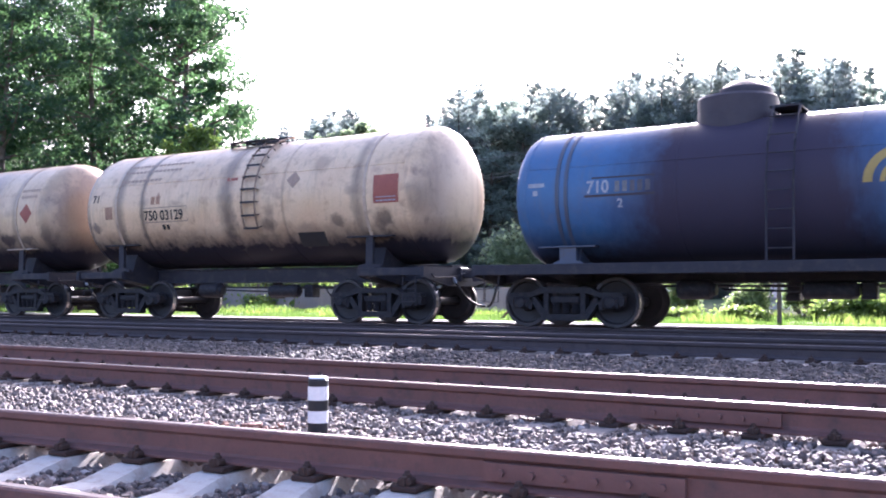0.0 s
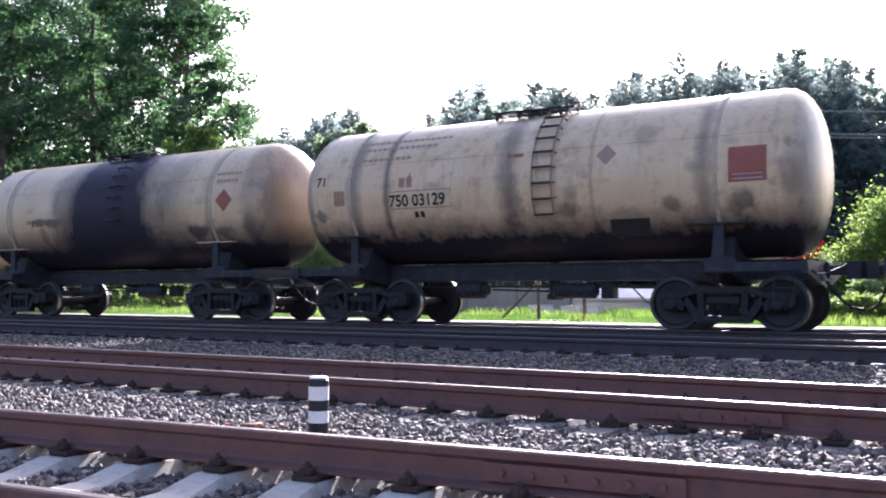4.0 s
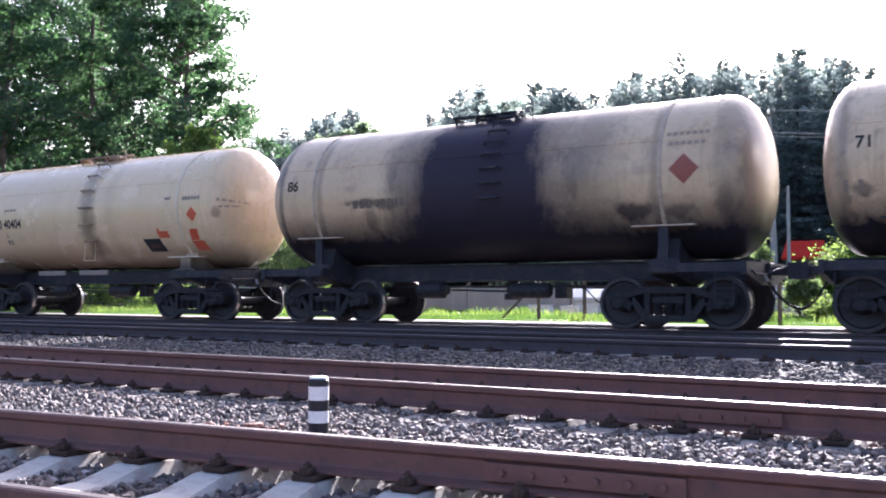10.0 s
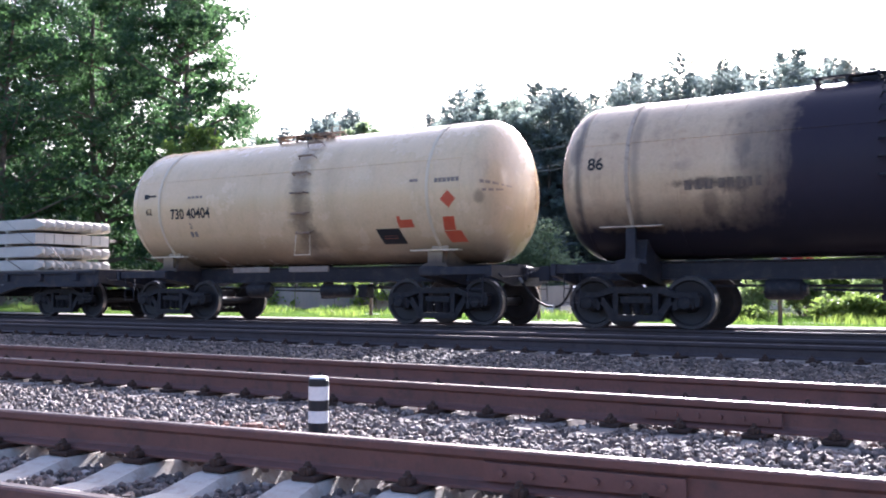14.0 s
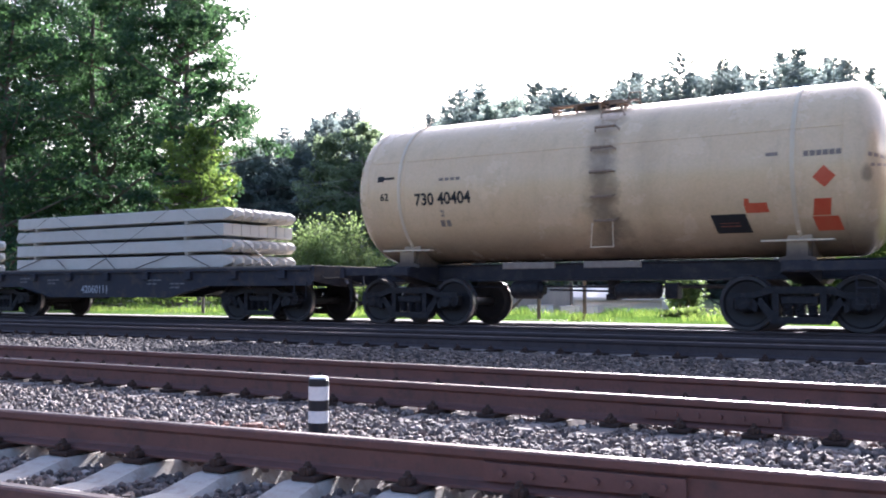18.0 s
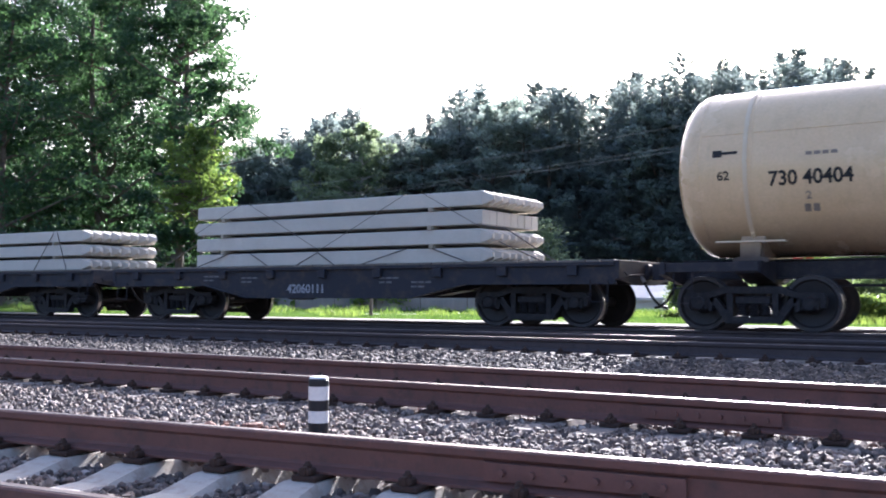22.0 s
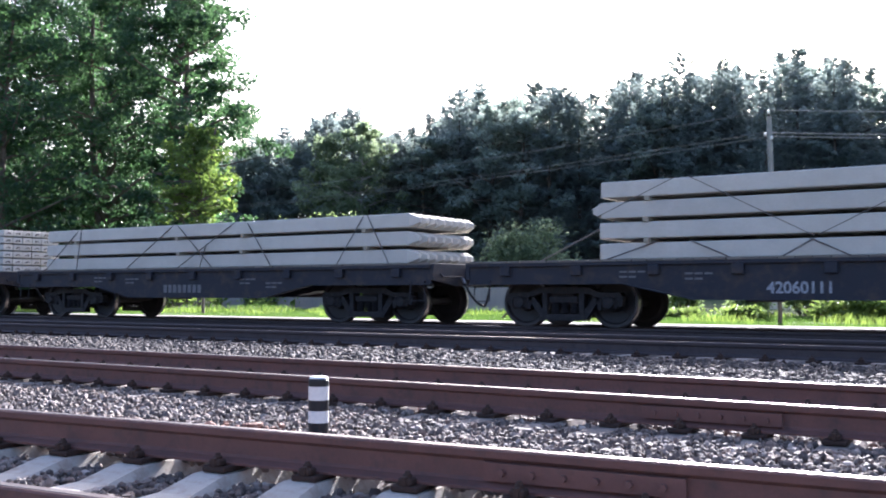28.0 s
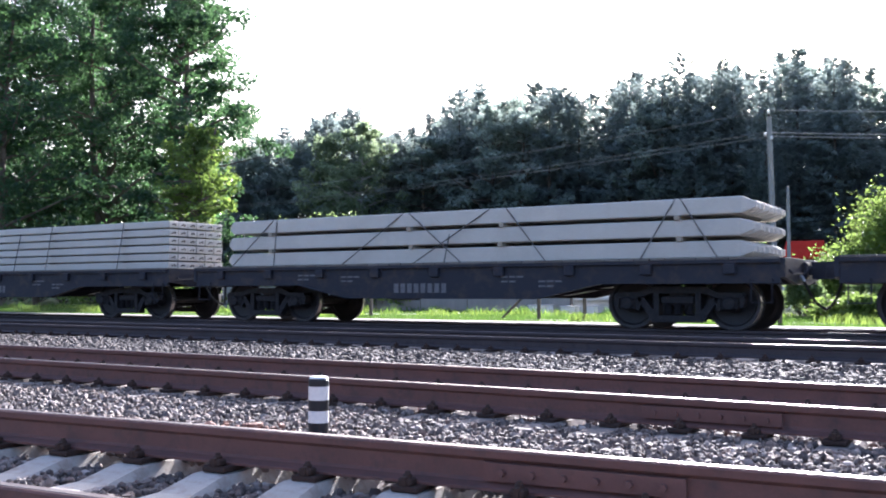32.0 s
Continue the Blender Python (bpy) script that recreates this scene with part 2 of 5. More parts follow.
M["pile"] = surface("new_grey_concrete", (0.53, 0.495, 0.44), (0.61, 0.575, 0.52), 1.2, 45, 0.9, 0, 0.003, dirt=(0.45, 0.42, 0.375), vary=0.07)
M["wood"] = surface("raw_wood_spacer", (0.3, 0.26, 0.2), (0.42, 0.37, 0.29), 6, 60, 0.85, 0, 0.003)
M["wire"] = surface("lashing_wire_steel", (0.1, 0.09, 0.085), (0.17, 0.15, 0.14), 20, 90, 0.55, 0.6, 0.001)
M["white"] = surface("white_marking_paint", (0.8, 0.79, 0.77), (0.72, 0.7, 0.68), 6, 50, 0.6, 0, 0.001)
M["blackpaint"] = surface("black_marking_paint", (0.02, 0.02, 0.022), (0.035, 0.033, 0.033), 6, 50, 0.6, 0, 0.001)
M["faded"] = surface("faded_lettering", (0.2, 0.15, 0.12), (0.3, 0.24, 0.19), 8, 60, 0.7, 0, 0.001)
M["smear"] = surface("oily_smear", (0.21, 0.15, 0.11), (0.08, 0.06, 0.05), 5, 40, 0.6, 0, 0.001, stretch=(3, 3, 0.7))
M["faint"] = surface("faint_worn_stencil", (0.36, 0.25, 0.18), (0.28, 0.19, 0.135), 8, 60, 0.7, 0, 0.001)
M["ochre"] = surface("rusty_ochre_mark", (0.3, 0.15, 0.09), (0.4, 0.26, 0.17), 9, 60, 0.7, 0, 0.001, dirt=(0.13, 0.07, 0.05))
M["redpaint"] = surface("red_marking_paint", (0.55, 0.075, 0.03), (0.62, 0.12, 0.05), 5, 50, 0.5, 0, 0.001)
M["rustpaint"] = surface("faded_red_marking", (0.25, 0.06, 0.04), (0.33, 0.095, 0.06), 5, 50, 0.6, 0, 0.001)
M["yellow"] = surface("yellow_stripe_paint", (0.36, 0.25, 0.06), (0.28, 0.2, 0.06), 5, 50, 0.6, 0, 0.001)
M["dimgrey"] = surface("oily_dim_lettering", (0.09, 0.08, 0.095), (0.06, 0.055, 0.065), 9, 70, 0.7, 0, 0.001)
M["dullwhite"] = surface("dull_white_lettering", (0.36, 0.37, 0.4), (0.22, 0.23, 0.27), 9, 70, 0.7, 0, 0.001)
M["greypaint"] = surface("worn_grey_lettering", (0.17, 0.165, 0.175), (0.1, 0.1, 0.11), 9, 70, 0.7, 0, 0.001)
M["galv"] = surface("galvanised_hose_coupling", (0.4, 0.4, 0.42), (0.3, 0.3, 0.32), 9, 60, 0.4, 0.7, 0.001)
M["pole"] = surface("weathered_concrete_pole", (0.3, 0.29, 0.28), (0.22, 0.21, 0.2), 2, 30, 0.9, 0, 0.004)
M["timber"] = surface("grey_timber", (0.09, 0.075, 0.065), (0.14, 0.12, 0.1), 3, 40, 0.9, 0, 0.004, stretch=(2, 2, 0.4))
M["fence"] = surface("grey_fence_board", (0.2, 0.2, 0.2), (0.27, 0.26, 0.25), 2, 30, 0.9, 0, 0.003, stretch=(2, 2, 0.3), vary=0.15)
M["redroof"] = surface("red_sheet_roof", (0.4, 0.022, 0.014), (0.33, 0.02, 0.012), 2, 30, 0.9, 0, 0.003)
M["redroof"].node_tree.nodes["Principled BSDF"].inputs["Specular IOR Level"].default_value = 0.1
M["plaster"] = surface("pale_wall_paint", (0.62, 0.61, 0.6), (0.52, 0.51, 0.5), 2, 30, 0.85, 0, 0.002)
M["beige0"] = tank_paint("sooty_beige_tank", (0.62, 0.425, 0.255), (0.71, 0.52, 0.335), 0.32, (1.98, (0.02, 0.018, 0.026)), None, 0.5, 0.5, ((-3.8, 0.25, 0.6), (-2.95, 0.12, 0.75), (-0.12, 0.32, 0.6), (3.7, 0.22, 0.5), (-5.0, 0.15, 0.5), (1.62, 0.06, 0.3)), 0.1, 0.45,
                       ((4.32, 2.22, 0.32, 0.24, 0.7), (3.1, 2.22, 0.24, 0.16, 0.6), (1.1, 2.2, 0.3, 0.18, 0.55), (2.6, 3.5, 0.3, 0.25, 0.35), (-4.7, 2.3, 0.2, 0.16, 0.7), (0.0, 2.4, 0.22, 0.6, 0.45), (1.2, 2.35, 0.16, 0.5, 0.3), (5.1, 2.6, 0.22, 0.5, 0.5)))
M["beige1"] = tank_paint("oil_stained_beige_tank", (0.57, 0.39, 0.235), (0.66, 0.48, 0.305), 0.32, (2.06, (0.02, 0.018, 0.027)), (0.16, 1.8, (0.027, 0.024, 0.04)), 0.35, 0.4, ((-4.85, 0.1, 0.7), (-3.75, 0.12, 0.4), (3.8, 0.12, 0.4), (5.0, 0.2, 0.3), (2.5, 0.9, 0.45), (-1.7, 0.5, 0.35)), 0.16, 0.6,
                       ((-2.5, 2.55, 0.62, 0.12, 0.85), (-2.0, 2.5, 0.42, 0.14, 0.7), (-2.4, 2.2, 0.2, 0.36, 0.5), (-1.85, 3.2, 0.22, 0.5, 0.4), (2.3, 3.0, 0.35, 0.6, 0.4), (3.4, 2.12, 0.5, 0.2, 0.85), (5.0, 2.2, 0.25, 0.5, 0.6), (4.2, 2.1, 0.4, 0.16, 0.6), (-4.95, 3.2, 0.12, 0.3, 0.5)))
# The soft dark lower tone here is painted shading of the belly.
M["cream"] = tank_paint("clean_cream_tank", (0.73, 0.52, 0.305), (0.76, 0.56, 0.35), 0.22, (1.6, (0.1, 0.08, 0.07)), None, 0.06, 0.16, ((0.53, 0.42, 0.42), (1.43, 0.3, 0.12)), 0.2, 0.15,
                      ((0.6, 2.5, 0.3, 0.9, 0.35), (0.85, 1.8, 0.3, 0.4, 0.3), (5.0, 2.55, 0.12, 0.16, 0.5)))
M["palestrap"] = surface("dull_beige_strap", (0.5, 0.385, 0.28), (0.4, 0.3, 0.22), 4, 50, 0.55, 0, 0.001, dirt=(0.2, 0.14, 0.1))
M["palecream"] = surface("pale_cream_bracket", (0.7, 0.57, 0.4), (0.64, 0.5, 0.34), 4, 50, 0.5, 0, 0.001)
M["rungbrown"] = surface("dirty_brown_rung", (0.3, 0.2, 0.13), (0.2, 0.13, 0.09), 6, 60, 0.7, 0, 0.002)
M["blue"] = tank_paint("blue_tank_with_oil", (0.03, 0.105, 0.24), (0.04, 0.135, 0.28), 0.42, (1.62, (0.028, 0.028, 0.045)), (-0.3, 2.1, (0.045, 0.037, 0.057)), 0.12, 0.25, (), 0.16)
M["bluestrap"] = surface("worn_blue_strap", (0.045, 0.062, 0.1), (0.065, 0.08, 0.12), 5, 50, 0.5, 0, 0.002, dirt=(0.06, 0.055, 0.06))
M["bluedark"] = surface("oily_dome_steel", (0.04, 0.033, 0.045), (0.06, 0.05, 0.06), 3, 40, 0.5, 0, 0.002)


# ---- mesh building ----
class Shape:
    """Collects the faces of one part."""

    def __init__(self):
        self.v, self.f, self.m = [], [], []

    def grow(self, verts, faces, mat=0):
        k = len(self.v)
        self.v += [tuple(p) for p in verts]
        self.f += [tuple(i + k for i in f) for f in faces]
        self.m += [mat] * len(faces)
        return self

    def box(self, x0, x1, y0, y1, z0, z1, c=0.01, mat=0):
        """A box with chamfered edges."""
        c = min(c, (x1 - x0) / 3, (y1 - y0) / 3, (z1 - z0) / 3)
        vs, idx = [], {}
        for i, X in enumerate(((x0, 1), (x1, -1))):
            for j, Y in enumerate(((y0, 1), (y1, -1))):
                for k, Z in enumerate(((z0, 1), (z1, -1))):
                    for a in range(3):
                        p = [X[0] + X[1] * c, Y[0] + Y[1] * c, Z[0] + Z[1] * c]
                        p[a] = (X, Y, Z)[a][0]
                        idx[i, j, k, a] = len(vs)
                        vs.append(p)
        fs = []
        for a in range(3):
            b, d = (a + 1) % 3, (a + 2) % 3
            for s in (0, 1):
                loop = []
                for u, w in ((0, 0), (1, 0), (1, 1), (0, 1)):
                    q = [0, 0, 0]
                    q[a], q[b], q[d] = s, u, w
                    loop.append(idx[(*q, a)])
                fs.append(loop if s else loop[::-1])
            for s in (0, 1):
                for u in (0, 1):
                    loop = []
                    for w in (0, 1):
                        q = [0, 0, 0]
                        q[b], q[d], q[a] = s, u, w
                        loop.append((tuple(q), w))
                    p0, p1 = loop[0][0], loop[1][0]
                    quad = [idx[(*p0, b)], idx[(*p1, b)], idx[(*p1, d)], idx[(*p0, d)]]
                    fs.append(quad if s != u else quad[::-1])
        for i in (0, 1):
            for j in (0, 1):
                for k in (0, 1):
                    tri = [idx[i, j, k, a] for a in range(3)]
                    fs.append(tri if (i + j + k) % 2 else tri[::-1])
        return self.grow(vs, fs, mat)

    def prism(self, outline, axis, a, b, mat=0):
        """An outline drawn out along an axis. Outline points are given in the two other axes, in order."""
        n = len(outline)
        vs = []
        for s in (a, b):
            for p, q in outline:
                vs.append({"x": (s, p, q), "y": (p, s, q), "z": (p, q, s)}[axis])
        fs = [(i, (i + 1) % n, n + (i + 1) % n, n + i) for i in range(n)]
        fs += [tuple(range(n - 1, -1, -1)), tuple(range(n, 2 * n))]
        return self.grow(vs, fs, mat)

    def turn(self, profile, axis="x", centre=(0, 0, 0), n=32, mat=0, a0=0.0, a1=360.0, mats=None):
        """A profile of (along, radius) turned round an axis."""
        full = abs(a1 - a0 - 360) < 1e-6
        k = n if full else n + 1
        vs = []
        for s, r in profile:
            for i in range(k):
                t = radians(a0 + (a1 - a0) * i / n)
                c, d = r * math.cos(t), r * math.sin(t)
                p = {"x": (s, c, d), "y": (c, s, d), "z": (c, d, s)}[axis]
                vs.append(tuple(x + o for x, o in zip(p, centre)))
        for j in range(len(profile) - 1):
            fs = []
            for i in range(n):
                q = (i + 1) % k
                fs.append((j * k + i, j * k + q, (j + 1) * k + q, (j + 1) * k + i))
            if j == 0:
                base = len(self.v)
                self.v += [tuple(p) for p in vs]
            self.f += [tuple(i + base for i in f) for f in fs]
            self.m += [mats[j] if mats else mat] * len(fs)
        return self

    def rod(self, points, r, n=8, mat=0):
        """A round bar through points."""
        pts = [Vector(p) for p in points]
        vs, fs = [], []
        up = Vector((0.13, 0.31, 0.94))
        for i, p in enumerate(pts):
            d = (pts[min(i + 1, len(pts) - 1)] - pts[max(i - 1, 0)]).normalized()
            u = d.cross(up)
            if u.length < 0.05:
                u = d.cross(Vector((1, 0, 0)))
            u.normalize()
            w = d.cross(u)
            for k in range(n):
                t = 2 * math.pi * k / n
                vs.append(p + (u * math.cos(t) + w * math.sin(t)) * r)
        for i in range(len(pts) - 1):
            for k in range(n):
                q = (k + 1) % n
                fs.append((i * n + k, i * n + q, (i + 1) * n + q, (i + 1) * n + k))
        fs += [tuple(range(n - 1, -1, -1)), tuple(range((len(pts) - 1) * n, len(pts) * n))]
        return self.grow(vs, fs, mat)

    def mesh(self, name, mats, angle=35):
        me = bpy.data.meshes.new(name)
        me.from_pydata(self.v, [], self.f)
        for m in mats if isinstance(mats, (list, tuple)) else [mats]:
            me.materials.append(m)
        me.polygons.foreach_set("material_index", self.m)
        bm = bmesh.new()
        bm.from_mesh(me)
        bmesh.ops.remove_doubles(bm, verts=bm.verts, dist=1e-5)
        bmesh.ops.recalc_face_normals(bm, faces=bm.faces)
        bm.to_mesh(me)
        bm.free()
        me.polygons.foreach_set("use_smooth", [True] * len(me.polygons))
        me.set_sharp_from_angle(angle=radians(angle))
        return me


def part(name, shape, mats, parent=None, label="", at=None):
    me = shape.mesh(name, mats) if isinstance(shape, Shape) else shape
    ob = new(name, me)
    if parent:
        ob.parent = parent
    if at is not None:
        ob.matrix_basis = at
    if label:
        ob["label"] = label
    return ob


def empty(name, label, category, group="", kind="", at=None):
    ob = tagged(new(name), label, category, group, kind)
    ob.empty_display_size = 0.2
    if at is not None:
        ob.matrix_basis = at
    return ob


def from_arrays(name, verts, quads, mat, smooth=False):
    """A mesh from arrays of points and of faces with equally many corners."""
    me = bpy.data.meshes.new(name)
    n, k = quads.shape
    me.vertices.add(len(verts))
    me.vertices.foreach_set("co", np.asarray(verts, np.float32).ravel())
    me.loops.add(n * k)
    me.loops.foreach_set("vertex_index", quads.astype(np.int32).ravel())
    me.polygons.add(n)
    me.polygons.foreach_set("loop_start", np.arange(0, n * k, k, dtype=np.int32))
    me.update(calc_edges=True)
    me.polygons.foreach_set("use_smooth", [smooth] * n)
    me.materials.append(mat)
    return me

# ---- ground ----
def ground_height(x, y):
    """Flat under the tracks, level with the rails beyond them, rising slowly to the wood."""
    if y < 19.3:
        return -0.36
    if y < 19.6:
        return -0.36 + 1.0 * (y - 19.3)
    return -0.06 + 0.012 * max(0.0, y - 30)


def build_ground():
    xs = [-900, -400, -200, -140] + list(range(-120, 61, 6)) + [90, 160, 300, 900]
    ys = [-400, -120, -40, -15, -6, 0, 4, 8, 12, 16, 19.3, 19.6, 20.3, 21, 23, 26, 30, 36, 44, 54, 66, 80, 100, 140, 250, 600, 1500]
    s = Shape()
    n = len(ys)
    s.grow([(x, y, ground_height(x, min(y, 120)) + (0.04 * math.sin(x * 1.7 + y) if y > 21 else 0)) for x in xs for y in ys],
           [(i * n + j, (i + 1) * n + j, (i + 1) * n + j + 1, i * n + j + 1) for i in range(len(xs) - 1) for j in range(n - 1)])
    tagged(part("ground", s, M["soil"]), "grassy ground reaching to the wood", "ground", kind="structure")
    b = Shape()
    sect = [(-3.0, -0.38), (-1.0, -0.345), (4.0, -0.345), (4.25, -0.3), (19.2, -0.3), (19.8, -0.38)]
    b.prism(sect, "x", -160, 60)
    tagged(part("ballast_bed", b, M["bed"]), "stony grey ballast bed under the tracks", "ballast", kind="structure")
    g = Shape()
    g.prism([(19.3, -0.3), (19.55, -0.015), (20.75, -0.02), (21.2, -0.12)], "x", -160, 60)
    tagged(part("gravel_path", g, M["gravel"]), "pale sunlit gravel path beside the rails", "path", kind="structure")


build_ground()


def rail_shape(x0, x1, rust, head):
    """Rail section on its foot, its head at z = 0."""
    o = [(-0.075, -0.18), (0.075, -0.18), (0.075, -0.168), (0.02, -0.15), (0.009, -0.135), (0.009, -0.06), (0.034, -0.042),
         (0.037, -0.012), (0.03, -0.003), (-0.03, -0.003), (-0.037, -0.012), (-0.034, -0.042), (-0.009, -0.06), (-0.009, -0.135), (-0.02, -0.15), (-0.075, -0.168)]
    s = Shape()
    s.prism(o, "x", x0, x1)
    s.prism([(-0.022, -0.004), (0.022, -0.004), (0.02, 0.0), (-0.02, 0.0)], "x", x0, x1, 1)
    return s.mesh("rail", [rust, head])


def sleeper_mesh(mat):
    """Prestressed sleeper, thick under the rails and thinner in the middle; top at z = 0."""
    s = Shape()
    secs = [(-1.35, 0.135, 0.085, -0.03), (-1.3, 0.15, 0.094, 0.0), (-0.6, 0.15, 0.094, 0.0), (-0.36, 0.14, 0.1, -0.052), (0.36, 0.14, 0.1, -0.052),
            (0.6, 0.15, 0.094, 0.0), (1.3, 0.15, 0.094, 0.0), (1.35, 0.135, 0.085, -0.03)]
    vs, fs = [], []
    for y, wb, wt_, z in secs:
        vs += [(-wb, y, -0.22), (wb, y, -0.22), (wb, y, -0.1), (wt_, y, z), (-wt_, y, z), (-wb, y, -0.1)]
    for i in range(len(secs) - 1):
        for k in range(6):
            q = (k + 1) % 6
            fs.append((i * 6 + k, i * 6 + q, i * 6 + 6 + q, i * 6 + 6 + k))
    fs += [tuple(range(5, -1, -1)), tuple(range(42, 48))]
    return s.grow(vs, fs).mesh("sleeper", mat, 6)


def clip_mesh():
    """Tie plate with two clamp bolts; its top carries the rail foot."""
    s = Shape()
    s.box(-0.07, 0.07, -0.155, 0.155, -0.03, 0.0, 0.006)
    for y in (-0.115, 0.115):
        s.box(-0.035, 0.035, y - 0.035, y + 0.03, 0.0, 0.035, 0.008)
        s.turn([(0.0, 0.0), (0.0, 0.022), (0.018, 0.022), (0.022, 0.014), (0.034, 0.012), (0.034, 0.0)], "z", (0, y, 0.03), 8)
        s.turn([(0.0, 0.0), (0.0, 0.018), (0.04, 0.018), (0.045, 0.0)], "z", (0, y + math.copysign(0.025, y), 0.0), 6)
    return s.mesh("rail_clip", M["iron"])


SLEEPER, OLD_SLEEPER, CLIP = sleeper_mesh(M["concrete"]), sleeper_mesh(M["old_concrete"]), clip_mesh()
STEPS = (0.55, 0.469, 0.55, 0.55)
SPANS = ((-14.0, 12.0, -0.01), (-30.0, 10.0, 0.3), (-34.0, 10.0, 0.2), (-30.0, 10.0, 0.0))


def build_tracks():
    for i in range(4):
        turn = math.degrees(math.atan(TRACK_SLOPE[i]))
        base = pose(0, TRACK_Y[i], TRACK_Z[i], 0, 0, turn)
        word = ("with a bolted rail joint", "running beside a gravel strip", "in the shade of the train", "carrying the freight train")[i]
        t = empty("railway_track", "rusty rails on concrete sleepers " + word, "railway track", kind="structure", at=base)
        me = rail_shape(-150, 50, M["rail"] if i < 2 else M["rail_grey"], M["railtop"] if i < 3 else M["raildim"])
        for side in (-1, 1):
            part("rail", me, None, t, at=pose(0, side * RAIL_Y, 0))
        x0, x1, ph = SPANS[i]
        k = int((x1 - x0) / STEPS[i])
        for j in range(k):
            x = x0 + ph + j * STEPS[i]
            part("sleeper", OLD_SLEEPER if i else SLEEPER, None, t, at=pose(x, 0, -0.21 + random.uniform(-0.006, 0.004), 0, 0, random.uniform(-0.8, 0.8)))
            for side in (-1, 1):
                if i < 2 or (i == 2 and side < 0):
                    part("rail_clip", CLIP, None, t, at=pose(x, side * RAIL_Y, -0.18))
        if i < 2:
            side = 1 if i == 0 else -1
            xj = (-1.66, -1.86)[i]
            f = Shape()
            for y in (-0.03, 0.03):
                f.prism([(y - 0.014, -0.14), (y + 0.014, -0.14), (y + 0.016, -0.06), (y - 0.016, -0.06)], "x", -0.45, 0.45)
                for b in range(6):
                    xb = -0.36 + b * 0.144
                    f.turn([(-0.02, 0.0), (-0.02, 0.017), (0.02, 0.017), (0.02, 0.0)], "y", (xb, y + math.copysign(0.02, y), -0.1), 6)
            part("fishplate", f, M["rail"], t, "bolted iron joint plate", at=pose(xj, side * RAIL_Y, 0))


def stones(name, label, x0, x1, edge0, edge1, gap, size, zed, seed, skip=None, mat="stone"):
    """Broken stone strewn over a strip; each piece a small faceted lump."""
    rng = np.random.default_rng(seed)
    ph = (1 + 5 ** 0.5) / 2
    ico = np.array([(-1, ph, 0), (1, ph, 0), (-1, -ph, 0), (1, -ph, 0), (0, -1, ph), (0, 1, ph), (0, -1, -ph), (0, 1, -ph), (ph, 0, -1), (ph, 0, 1), (-ph, 0, -1), (-ph, 0, 1)]) / 1.9
    tri = np.array([(0, 11, 5), (0, 5, 1), (0, 1, 7), (0, 7, 10), (0, 10, 11), (1, 5, 9), (5, 11, 4), (11, 10, 2), (10, 7, 6), (7, 1, 8),
                    (3, 9, 4), (3, 4, 2), (3, 2, 6), (3, 6, 8), (3, 8, 9), (4, 9, 5), (2, 4, 11), (6, 2, 10), (8, 6, 7), (9, 8, 1)])
    lumps = [ico * rng.uniform(0.62, 1.25, (12, 1)) for _ in range(10)]
    nx = int((x1 - x0) / gap)
    xs, vs = np.meshgrid(x0 + gap * (np.arange(nx) + 0.5), np.arange(0, 1, gap / abs(edge1(0) - edge0(0))))
    xs, vs = xs.ravel(), vs.ravel()
    xs = xs + rng.uniform(-0.6, 0.6, len(xs)) * gap
    ys = edge0(xs) + (edge1(xs) - edge0(xs)) * vs + rng.uniform(-0.6, 0.6, len(xs)) * gap
    if skip is not None:
        keep = ~skip(xs, ys)
        xs, ys = xs[keep], ys[keep]
    n = len(xs)
    r = size * rng.uniform(0.6, 1.25, n)
    big = np.sin(xs * 2.1 + 1.3 * np.sin(ys * 1.9)) * 0.5 + np.sin(xs * 0.7 - ys * 2.3) * 0.5
    zs = zed + rng.uniform(-0.35, 0.7, n) * size + 0.012 * big
    pick = rng.integers(0, 10, n)
    P = np.stack([lumps[k] for k in pick]) * (r[:, None, None] * rng.uniform(0.6, 1.25, (n, 1, 3)))
    a, b = rng.uniform(0, 6.28, n), rng.uniform(-0.6, 0.6, n)
    ca, sa_, cb, sb = np.cos(a)[:, None], np.sin(a)[:, None], np.cos(b)[:, None], np.sin(b)[:, None]
    X, Y, Z = P[..., 0], P[..., 1], P[..., 2]
    Y, Z = Y * cb - Z * sb, Y * sb + Z * cb
    X, Y = X * ca - Y * sa_, X * sa_ + Y * ca
    V = np.stack([X + xs[:, None], Y + ys[:, None], Z * 0.85 + zs[:, None]], -1).reshape(-1, 3)
    F = (tri[None] + 12 * np.arange(n)[:, None, None]).reshape(-1, 3)
    ob = new(name, from_arrays(name, V, F, M[mat]))
    return tagged(ob, label, "ballast", kind="stuff")


